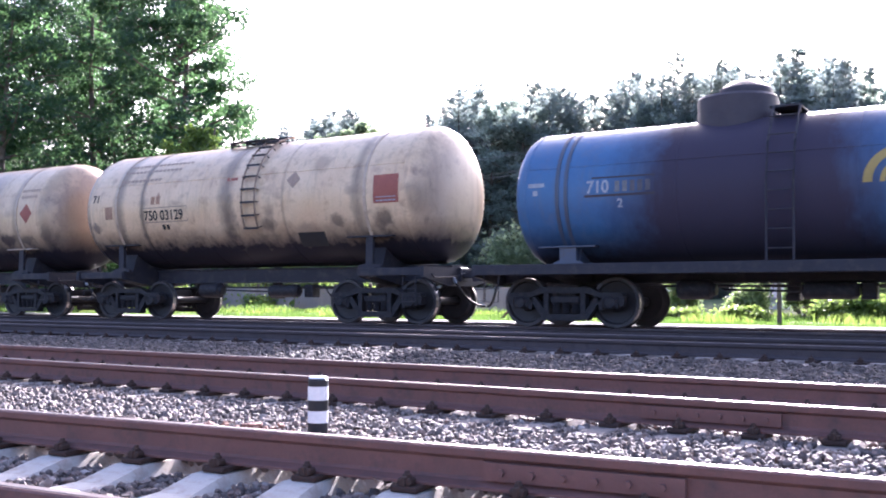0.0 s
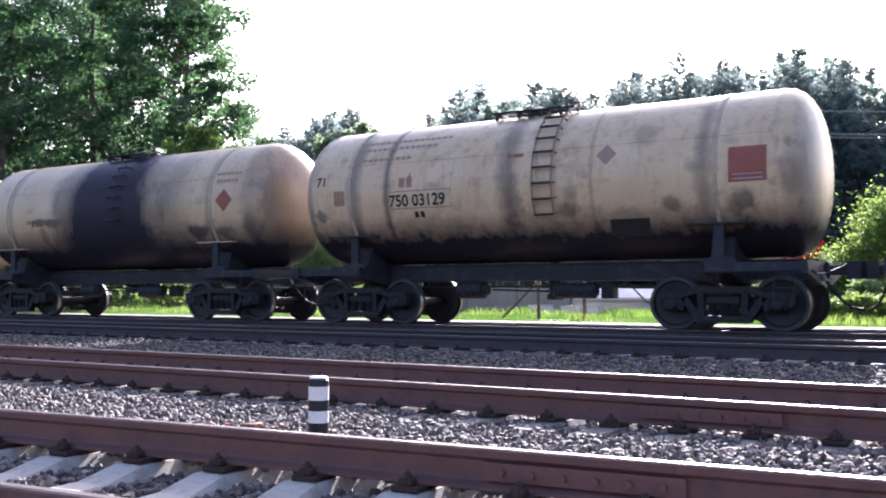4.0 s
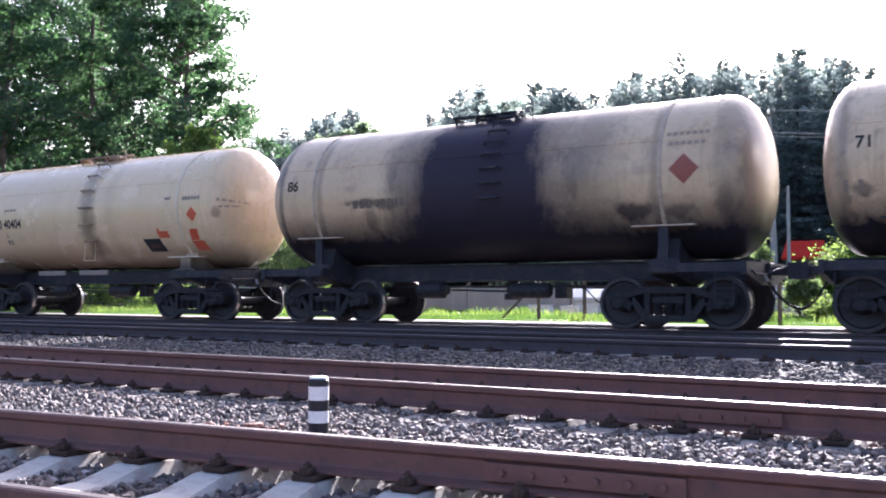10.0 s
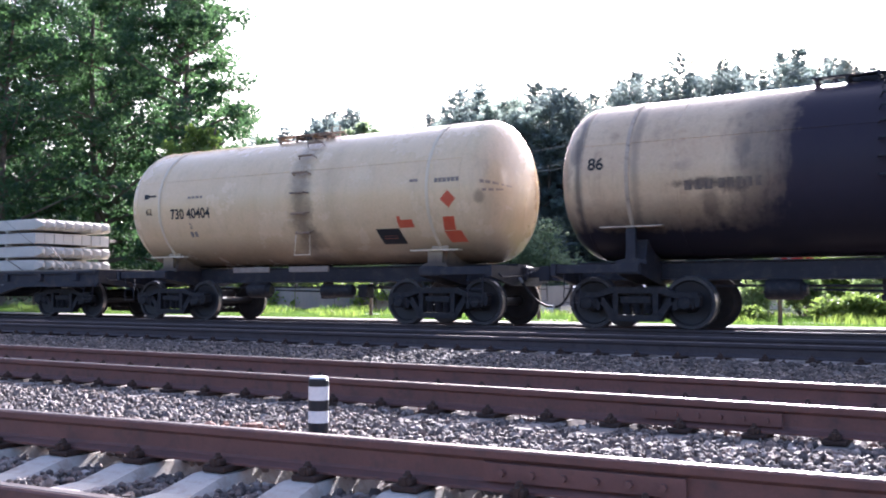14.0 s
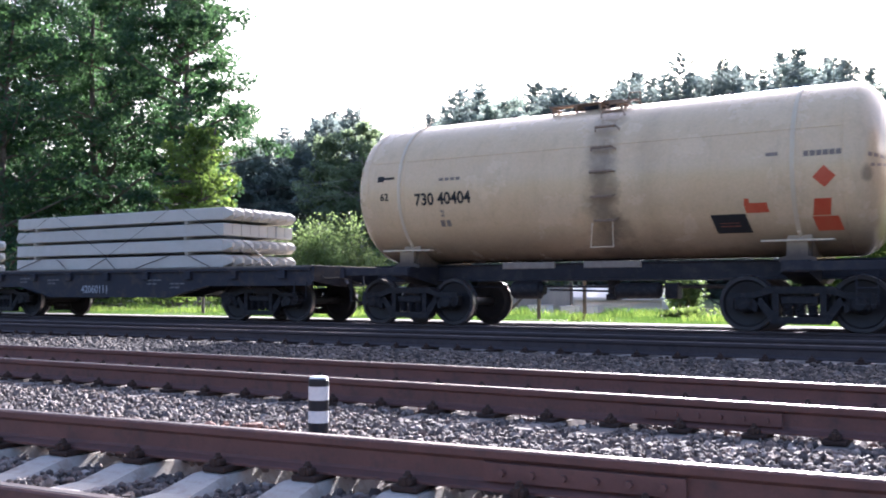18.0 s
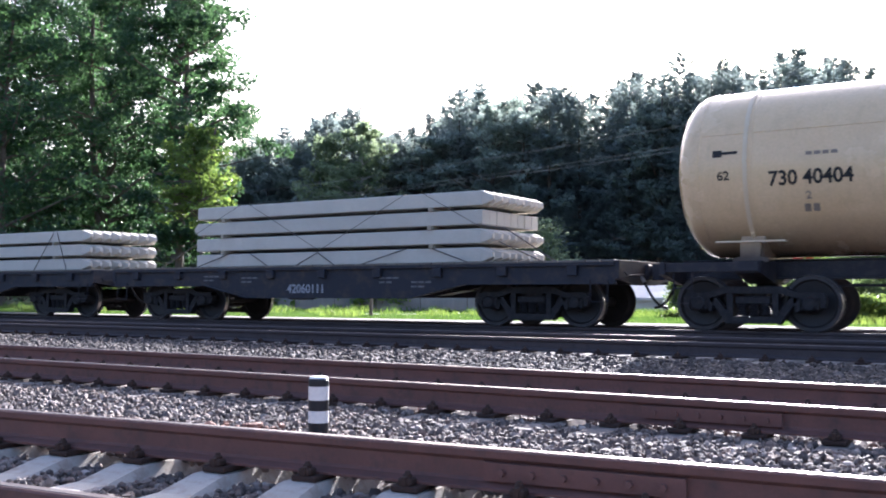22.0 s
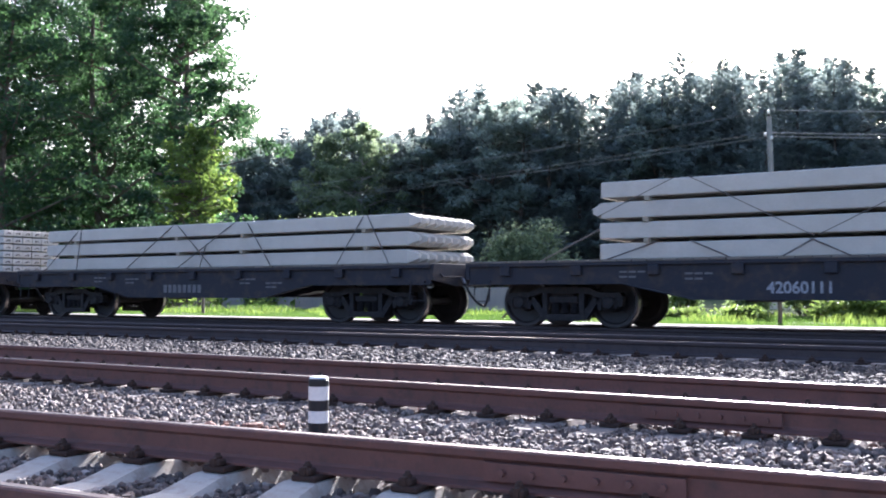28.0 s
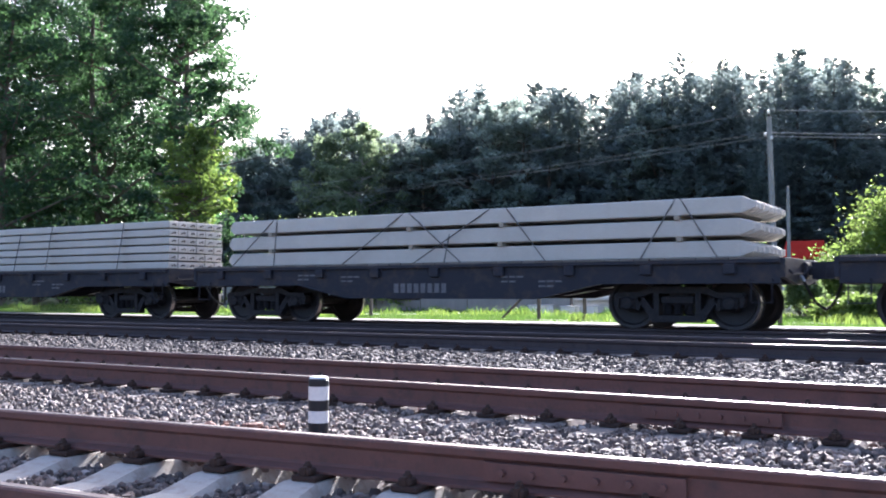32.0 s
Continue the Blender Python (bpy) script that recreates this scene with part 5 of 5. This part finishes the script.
def broadleaf(name, label, x, y, height, spread, seed, leaves, size, mat, low=0.12, group="", bark=None, trunk_r=0.22):
    """Tree with a tapered trunk, limbs and a crown of leaf clumps set along them."""
    rng = np.random.default_rng(seed)
    z0 = ground_height(x, y)
    t = empty(name, label, "tree", group, at=pose(x, y, z0))
    s = Shape()
    spine = limb(s, (0, 0, 0), (rng.normal(0, 0.4), rng.normal(0, 0.4), height * 0.9), trunk_r, 0.04, 10, 0.02, rng)
    centres = []
    n = 46
    for k in range(n):
        u = low + (0.97 - low) * (k + rng.uniform(0, 1)) / n
        a = k * 2.4 + rng.normal(0, 0.4)
        reach = spread * (0.35 + 0.65 * math.sin(math.pi * min(1, (u - low + 0.12) / (1.05 - low)) ** 0.75)) * rng.uniform(0.65, 1.15)
        p0 = Vector((0, 0, height * 0.9 * u))
        p1 = p0 + Vector((math.cos(a) * reach, math.sin(a) * reach, reach * rng.uniform(-0.1, 0.55)))
        pts = limb(s, p0, p1, 0.012 * height * (1.05 - u) * 0.5 + 0.02, 0.012, 6, 0.06, rng)
        for q in range(7):
            v = 0.28 + 0.76 * q / 6
            c = p0.lerp(p1, v) + Vector(rng.normal(0, 0.13, 3)) * reach
            centres.append((*c, (0.36 + 0.16 * rng.random()) * spread * 0.3))
    part("trunk", s, bark or M["bark"], t)
    C = np.array(centres)
    pick = rng.integers(0, len(C), leaves)
    g = rng.normal(0, 1, (leaves, 3))
    g /= np.maximum(np.linalg.norm(g, axis=1, keepdims=True), 0.4)
    pos = C[pick, :3] + g * (C[pick, 3] * rng.uniform(0.25, 1.0, leaves) ** 0.5)[:, None] * np.array((1.15, 1.15, 0.75))
    pos = pos[pos[:, 2] > 0.15]
    part("crown", leaf_mesh("crown", pos, size, mat, rng, 0.3), None, t)
    return t


def conifer_meshes(seed, height, spread, twigs, low=0.1, pine=False):
    """Trunk and crown of a spruce or pine: whorls of drooping boughs with needle sprays."""
    rng = np.random.default_rng(seed)
    s = Shape()
    limb(s, (0, 0, 0), (0, 0, height), 0.16, 0.012, 7, 0.004, rng)
    pos, dirs = [], []
    z = height * low
    while z < height * 0.99:
        u = z / height
        taper = (1 - u) ** 0.5 * (0.75 + 0.25 * math.sin(9 * u + seed)) if pine else min((1 - u) ** (0.52 + 0.06 * (seed % 4)), 3.3 * (1 - u))
        r = spread * min(1, (u - low) * 7 + 0.55) * taper * rng.uniform(0.8, 1.15) + 0.12
        k = 8 if u < 0.8 else 6
        for j in range(k):
            if rng.random() < (0.22 if pine else 0.1):
                continue
            a = 2 * math.pi * (j + rng.uniform(-0.35, 0.35)) / k
            rr = r * rng.uniform(0.62, 1.2)
            m = max(5, int(rr * twigs))
            v = rng.uniform(0.1, 1.0, m) ** 0.75
            wob = rng.normal(0, 0.15, m) * (0.25 + rr * 0.3 * (1.15 - v))
            px = np.cos(a) * rr * v - np.sin(a) * wob
            py = np.sin(a) * rr * v + np.cos(a) * wob
            rise = (0.5 * u - 0.1) if pine else (0.75 * u ** 2 - 0.38)
            pz = z + rr * (rise * v + 0.2 * v ** 3) + rng.normal(0, 0.06, m) - np.abs(wob) * 0.35
            pos.append(np.stack([px, py, pz], -1))
            dirs.append(np.full(m, a))
        z += height * 0.016 * (1.35 - u) + (0.25 if u > 0.74 and not pine else 0.13)
    pos = np.concatenate(pos)
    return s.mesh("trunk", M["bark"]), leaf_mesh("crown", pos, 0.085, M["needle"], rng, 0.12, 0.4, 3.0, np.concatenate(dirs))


def bush(label, x, y, w, h, seed, leaves, size, mat):
    rng = np.random.default_rng(seed)
    t = empty("bush", label, "bush", at=pose(x, y, ground_height(x, y)))
    s = Shape()
    cs = []
    for k in range(14):
        a, u = rng.uniform(0, 6.28), rng.uniform(0.25, 1)
        p = (math.cos(a) * w / 2 * u, math.sin(a) * w / 2 * u * 0.8, h * rng.uniform(0.35, 0.92) * (1.1 - 0.4 * u))
        limb(s, (math.cos(a) * 0.1, math.sin(a) * 0.1, 0), p, 0.025, 0.008, 5, 0.08, rng)
        cs.append(p)
    part("stem", s, M["bark"], t)
    C = np.array(cs)
    pick = rng.integers(0, len(C), leaves)
    pos = C[pick] + rng.normal(0, 0.17, (leaves, 3)) * np.array((w * 0.62, w * 0.62, h * 0.7))
    pos = pos[(pos[:, 2] > 0.02) & (pos[:, 2] < h * 1.1)]
    part("foliage", leaf_mesh("foliage", pos, size, mat, rng, 0.1), None, t)


def grass_field(name, label, x0, x1, y0, y1, count, high, seed, mat, patchy=None):
    rng = np.random.default_rng(seed)
    x, y = rng.uniform(x0, x1, count), rng.uniform(y0, y1, count)
    dens = np.sin(x * 0.9 + 2 * np.sin(y * 0.6)) * 0.5 + np.sin(x * 0.31 - y * 0.8) * 0.5
    if patchy is not None:
        dens = np.sin(x * 1.7 + 1.5 * np.sin(y * 1.1) + seed) * 0.45 + np.sin(x * 0.53 - y * 0.9 + seed) * 0.35 + np.sin(x * 3.9 + y * 2.3) * 0.2
        keep = dens > patchy
        x, y, dens = x[keep], y[keep], dens[keep]
        count = len(x)
    h = high * rng.uniform(0.45, 1.2, count) * (1 + 0.45 * dens)
    z = np.array([ground_height(0, v) for v in y]) - 0.02
    a = rng.uniform(0, 6.28, count)
    w = 0.007 + 0.016 * rng.random(count)
    lx, ly = rng.normal(0, 0.35, count) * h, rng.normal(0, 0.35, count) * h
    B = np.stack([x, y, z], -1)
    side = np.stack([np.cos(a) * w, np.sin(a) * w, 0 * a], -1)
    mid = B + np.stack([lx * 0.4, ly * 0.4, h * 0.6], -1)
    tip = B + np.stack([lx, ly, h], -1)
    V = np.stack([B - side, B + side, mid + side * 0.8, mid - side * 0.8, tip], 1).reshape(-1, 3)
    k = 5 * np.arange(count)[:, None, None]
    F = (np.array([(0, 1, 2), (0, 2, 3), (3, 2, 4)])[None] + k).reshape(-1, 3)
    tagged(new(name, from_arrays(name, V, F, mat)), label, "grass", kind="stuff")


def reuse(model, name, label, group, x, y, m):
    """Another tree with the trunk and crown of a model."""
    t = empty(name, label, "tree", group, at=pose(x, y, ground_height(x, y) - 0.05) @ m)
    for word, me in model:
        part(word, me, None, t)
    return t


# skyline of the wood: direction along the ground (x / y) and rise over the eye
SKYLINE = ((-1.2, 0.19), (-0.945, 0.2013), (-0.883, 0.2057), (-0.824, 0.2273), (-0.74, 0.2246), (-0.709, 0.1985), (-0.678, 0.1888), (-0.645, 0.2036), (-0.612, 0.2318), (-0.549, 0.2354), (-0.516, 0.2204), (-0.462, 0.2258), (-0.441, 0.2088),
           (-0.394, 0.2228), (-0.361, 0.2241), (-0.3, 0.2219), (-0.27, 0.2326), (-0.248, 0.2216), (-0.225, 0.2247), (-0.193, 0.2275), (-0.167, 0.2131), (-0.128, 0.2003), (0.1, 0.2))


def build_plants():
    grass_field("grass", "sunlit yellow-green grass beside the path", -44, 6, 20.8, 25.0, 80000, 0.085, 11, M["grass"])
    grass_field("grass", "sunlit meadow grass before the fence", -60, 4, 25.0, 30.0, 46000, 0.1, 12, M["grass"])
    grass_field("weeds", "patchy tall weeds gone to seed in the meadow", -46, 5, 22.0, 29.4, 26000, 0.19, 13, M["weed"], 0.2)
    grass_field("weeds", "patchy dark green nettles before the fence", -40, 4, 25.5, 29.5, 14000, 0.24, 14, M["grass"], 0.35)
    # big broad-leaved trees
    for x, y, h, sp, sd, n in ((-35.2, 32.5, 22.0, 3.8, 21, 34000), (-41.5, 33.5, 21.5, 4.2, 22, 30000), (-48.0, 34.0, 22, 5.4, 23, 36000), (-43.0, 28.5, 17, 4.2, 24, 16000), (-40.0, 37.5, 22, 3.2, 25, 16000),
                               (-53.0, 42.0, 25, 5.2, 26, 26000), (-47.5, 29.5, 20, 4.4, 27, 26000), (-56.0, 37.0, 24, 5.4, 28, 26000), (-49.0, 39.0, 25, 4.8, 29, 24000)):
        broadleaf("broadleaf_tree", "tall dense broad-leaved tree with dark green crown", x, y, h, sp, sd, n, 0.135, M["leaf_maple"], 0.1, "big trees beside the meadow")
    broadleaf("broadleaf_tree", "young broad-leaved tree with sunlit lime green leaves", -31.4, 30.2, 8.8, 1.9, 30, 7000, 0.12, M["leaf_lime"], 0.46, "big trees beside the meadow", None, 0.1)
    broadleaf("birch_tree", "pale green birch before the dark wood", -41.8, 56.0, 14.2, 3.2, 31, 11000, 0.16, M["leaf_birch"], 0.1, "birches before the wood", M["birch_bark"], 0.14)
    broadleaf("birch_tree", "pale green birch before the dark wood", -45.6, 57.0, 13.9, 3.2, 32, 10000, 0.16, M["leaf_birch"], 0.1, "birches before the wood", M["birch_bark"], 0.13)
    # the wood
    rng = np.random.default_rng(5)
    kinds = [(15.0, *conifer_meshes(40 + k, 15.0, (2.9, 2.6, 3.3, 3.0)[k], 62, (0.08, 0.1, 0.08, 0.16)[k], k % 2 == 1)) for k in range(4)]
    behind = [(15.0, *conifer_meshes(70 + k, 15.0, (3.1, 2.8, 3.5, 3.2)[k], 62, (0.4, 0.42, 0.4, 0.45)[k], k % 2 == 1)) for k in range(4)]
    young = [(15.0, *conifer_meshes(80 + k, 15.0, 3.4, 30, 0.03)) for k in range(2)]
    for k in range(3):
        t = broadleaf("wood_tree", "dark leafy tree of the wood edge", -30 - 9 * k, 66, 15.0, 3.4, 60 + k, 13000, 0.15, M["leaf_hazy"], 0.1, "trees of the wood")
        by = {c.name.split(".")[0]: c.data for c in t.children}
        kinds.append((15.0, by["trunk"], by["crown"]))

    def tree(x, y, h, k, models=None):
        base, tm, cm = (models or kinds)[k]
        f = h / base
        g = f ** 0.4 * rng.uniform(0.95, 1.3)
        m = Matrix.Rotation(rng.uniform(0, 6.28), 4, "Z") @ Matrix.Diagonal((g, g, f, 1))
        name, label = ("spruce_tree", "tall dark green spruce of the wood edge") if k < 4 else ("wood_tree", "dark leafy tree of the wood edge")
        reuse((("trunk", tm), ("crown", cm)), name, label, "trees of the wood", x, y, m)

    us, rise = [q[0] for q in SKYLINE], [q[1] for q in SKYLINE]
    for row, (y, n) in enumerate(((60, 40), (66, 48), (73, 52))):
        for k in range(n):
            u = -1.12 + 1.12 * (k + 0.5 + rng.uniform(-0.4, 0.4)) / n
            yy = y + rng.uniform(-1.8, 1.8)
            h = (np.interp(u, us, rise) * yy + 0.67 - 0.012 * (yy - 30)) * rng.uniform(0.98, 1.1)
            leafy = rng.random() < (0.55 if u < -0.5 else 0.06)
            tree(u * yy, yy, h * (1.05 if leafy else 1.0), int(rng.integers(4, 7)) if leafy else int(rng.integers(0, 4)), behind if row and not leafy else None)
    tree(-0.327 * 60, 60.0, 0.2523 * 60 + 0.75, 0)
    tree(-0.345 * 61, 61.0, 0.238 * 61 + 0.3, 2)
    for k in range(44):
        u = -1.08 + 1.08 * (k + rng.uniform(0, 1)) / 44
        yy = rng.uniform(58.5, 74)
        tree(u * yy, yy, rng.uniform(3.0, 8.5), *((4 + k % 3, kinds) if u < -0.6 else (k % 2, young)))
    for k in range(44):
        u = -0.95 + 0.95 * (k + rng.uniform(0, 1)) / 44
        yy = rng.uniform(77, 83)
        tree(u * yy, yy, rng.uniform(7.5, 11.5), k % 2, young)
    for k in range(40):
        u = -0.5 + 0.55 * (k + rng.uniform(0, 1)) / 40
        yy = rng.uniform(62.5, 76)
        tree(u * yy, yy, rng.uniform(6.0, 10.0), k % 2, young)
    for k in range(34):
        u = -1.75 + 0.72 * (k + rng.uniform(0, 1)) / 34
        yy = rng.uniform(52, 66)
        tree(u * yy, yy, rng.uniform(8.0, 12.5), 4 + k % 3)
    for x, y, w, h, sd in ((-44.5, 37.0, 4.5, 2.6, 71), (-49.0, 36.5, 4.5, 2.8, 72), (-53.5, 38.0, 5.0, 3.0, 73), (-58.0, 40.0, 5.0, 3.0, 74), (-40.2, 36.2, 3.6, 2.2, 75), (-62.5, 42.0, 5.0, 3.2, 76)):
        bush("shady green undergrowth below the big trees", x, y, w, h, sd, 3200, 0.13, M["leaf_maple"])
    bush("leafy yellow-green bush in full sun", -3.1, 32.0, 4.3, 4.0, 51, 24000, 0.085, M["leaf_bush"])
    bush("slim pale bush beside the concrete pole", -8.0, 32.0, 0.8, 2.3, 77, 3500, 0.08, M["leaf_pale"])
    bush("spreading yellow-green bush in full sun", -5.1, 31.4, 2.5, 2.2, 65, 8000, 0.085, M["leaf_bush"])
    bush("green bush at the edge of the meadow", -23.2, 46.2, 4.7, 4.1, 52, 9000, 0.13, M["leaf_birch"])
    bush("sunlit pale green bush below the big trees", -30.2, 37.0, 5.2, 4.2, 53, 15000, 0.09, M["leaf_pale"])
    for x, y, w, h, sd in ((-9.4, 28.6, 1.2, 1.2, 54), (-7.6, 29.2, 1.3, 1.0, 55), (-5.8, 28.4, 1.1, 1.15, 56), (-4.0, 28.0, 1.3, 1.0, 66)):
        bush("pale leafy bush before the fence", x, y, w, h, sd, 4200, 0.07, M["leaf_pale"])
    for x, y, w, h, sd in ((-8.6, 26.2, 1.3, 0.32, 67), (-6.6, 25.2, 1.1, 0.42, 68), (-4.5, 25.6, 1.4, 0.36, 70)):
        bush("low leafy weeds at the meadow's edge", x, y, w, h, sd, 1300, 0.075, M["leaf_bush"])
    for x, y, w, h, sd in ((-21.6, 30.0, 2.4, 1.0, 57), (-24.0, 30.5, 2.6, 1.2, 58), (-26.8, 30.0, 2.4, 0.9, 59), (-29.6, 31.0, 3.0, 1.2, 61), (-3.9, 26.0, 1.8, 0.7, 62), (-33.0, 30.0, 3.0, 1.1, 63), (-36.5, 29.0, 3.0, 1.2, 64)):
        bush("low green bush behind the path", x, y, w, h, sd, 1300, 0.11, M["leaf_bush"])


build_plants()


# ---- poles, wires and things beyond the meadow ----
def utility_pole(x, y, h, r, label, hooks, lean=0.0):
    p = empty("utility_pole", label, "utility pole", "poles along the line", at=pose(x, y, ground_height(x, y), 0, lean, 0))
    s = Shape().turn([(0, 0.0), (0, r), (h, r * 0.75), (h + 0.01, 0.0)], "z", n=10)
    part("shaft", s, M["pole"], p)
    for z, dx in hooks:
        a = Shape().rod([(0, 0, z - 0.12), (dx, -0.05, z - 0.12), (dx, -0.05, z)], 0.018, 6)
        arm = part("hook", a, M["iron"], p)
        q = Shape().turn([(z - 0.04, 0.0), (z - 0.04, 0.03), (z, 0.07), (z + 0.06, 0.05), (z + 0.1, 0.065), (z + 0.14, 0.0)], "z", (dx, -0.05, 0), 10)
        part("insulator", q, M["white"], arm, "white insulator")
    return p


def build_lines():
    spots = ((-56.0, 54.9), (-9.3, 40.0), (14.6, 52.0))
    hooks = ((7.85, 0.0), (6.95, -0.16), (6.78, 0.08))
    for x, y in spots:
        utility_pole(x, y, 7.7, 0.135, "weathered grey pole carrying three wires", hooks, -1.2 if x == -9.3 else 0.0)
    for (xa, ya), (xb, yb) in zip(spots[:-1], spots[1:]):
        for z, dx in hooks:
            pts = []
            for k in range(17):
                u = k / 16
                y = ya + (yb - ya) * u
                g = ground_height(0, ya) * (1 - u) + ground_height(0, yb) * u
                pts.append((xa + (xb - xa) * u + dx - 0.16 * (xa == -9.3) * (1 - u) - 0.16 * (xb == -9.3) * u, y - 0.05, z + 0.1 + g - 4 * 0.3 * u * (1 - u)))
            # Right span thicker and in brighter metal, imitating sun glint on the wire.
            tagged(part("overhead_wire", Shape().rod(pts, 0.012 if xb == -9.3 else 0.018, 5), M["pole"] if xb == -9.3 else M["galv"]), "thin grey wire between the poles", "wire", "wires of the line")
    utility_pole(-8.55, 39.0, 4.75, 0.08, "thin short pole beside the red roof", ())
    # red roofed shed
    h = empty("shed", "low shed with a red sheet roof", "shed", at=pose(-8.35, 41.0, ground_height(0, 41)))
    part("wall", Shape().box(-0.62, 0.62, -0.72, 0.72, 0, 2.02, 0.02), M["timber"], h, "dark board wall")
    part("roof", Shape().prism([(-0.9, 1.9), (0, 2.6), (0.9, 1.9), (0.9, 1.98), (0, 2.68), (-0.9, 1.98)], "x", -0.73, 0.73), M["redroof"], h, "red sheet roof")
    # long low grey wall of sheets, and small outbuildings behind it
    f = empty("sheet_fence", "low fence of dull grey sheets", "fence", at=pose(-21.6, 29.8, ground_height(0, 29) - 0.03))
    pm = Shape().box(-0.05, 0.05, -0.05, 0.05, 0, 1.1, 0.01).mesh("post", M["timber"])
    pan = Shape()
    pan.prism([(-0.98 + 0.098 * k, 0.015 * (k % 2)) for k in range(21)] + [(0.98 - 0.098 * k, 0.015 * (k % 2) + 0.006) for k in range(21)], "z", 0.02, 0.98)
    pan = pan.mesh("sheet", M["fence"])
    for k in range(9):
        part("post", pm, None, f, at=pose(-8 + 2 * k, 0.08, 0))
        if k < 8:
            part("sheet", pan, None, f, at=pose(-7 + 2 * k, 0, random.uniform(-0.06, 0.04), 0, random.uniform(-0.8, 0.8), 0))
    for x, y, w, hh, roof in ((-13.2, 32.5, 4.2, 0.48, "plaster"), (-9.3, 38.0, 1.9, 0.4, "fence")):
        b = empty("outbuilding", "small low outbuilding with pale walls", "outbuilding", "outbuildings", at=pose(x, y, ground_height(0, y) - 0.02))
        part("wall", Shape().box(-w / 2, w / 2, -0.8, 0.8, 0, hh, 0.02), M["plaster"], b)
        n = max(2, int(hh / 0.12))
        board = Shape().box(-w / 2 - 0.01, w / 2 + 0.01, -0.83, -0.8, 0.012, hh / n - 0.012, 0.006).mesh("board", M["plaster"])
        for k in range(n):
            part("board", board, None, b, at=pose(0, 0, k * hh / n))
        part("roof", Shape().prism([(-1.0, hh - 0.03), (0.9, hh + 0.42), (0.9, hh + 0.5), (-1.0, hh + 0.06)], "x", -w / 2 - 0.15, w / 2 + 0.15), M[roof], b, "grey roof sheet")
    for x, w_, h_ in ((-14.35, 0.72, 0.3), (-13.3, 0.5, 0.27), (-12.6, 0.4, 0.3)):
        c = empty("crate", "small white painted crate standing in the grass", "crate", "crates before the fence", at=pose(x, 29.1, ground_height(0, 29) - 0.02, 0, 0, 8))
        part("box", Shape().box(-w_ / 2, w_ / 2, -0.22, 0.22, 0.0, h_, 0.012), M["white"], c)
        part("lid", Shape().box(-w_ / 2 - 0.03, w_ / 2 + 0.03, -0.25, 0.25, h_, h_ + 0.035, 0.008), M["plaster"], c)
    # lone posts along the path, one of them braced
    for x, y, h_, br in ((-23.7, 23.0, 0.95, 0), (-16.85, 23.0, 1.0, 0), (-11.4, 23.0, 1.2, 1), (-10.1, 23.0, 1.1, 0), (-5.26, 23.0, 1.3, 0)):
        p = empty("fence_post", "weathered dark post standing in the grass", "post", "posts along the path", at=pose(x, y, ground_height(0, y) - 0.02))
        part("shaft", Shape().turn([(0, 0), (0, 0.055), (h_, 0.05), (h_ + 0.02, 0.0)], "z", n=8), M["timber"], p)
        if br:
            part("brace", Shape().rod([(-1.15, 0, 0.0), (-0.05, 0, h_ * 0.85)], 0.035, 6), M["timber"], p)


build_lines()
build_tracks()
build_ballast()


def motions():
    times = list(range(0, 33))
    for ob, x, *more in RIDERS:
        y, z, rz = more or (0.0, 0.0, 0.0)
        walk(ob, [(t, pose(x + travel(t), TRAIN_Y + y, z, 0, 0, rz)) for t in times])
    steps = [0.3 * k for k in range(107)] + [32.0]
    for ax, x in AXLES:
        walk(ax, [(t, pose(x, 0, WHEEL_R, 0, math.degrees((travel(t) - travel(0)) / WHEEL_R), 0)) for t in steps])


motions()
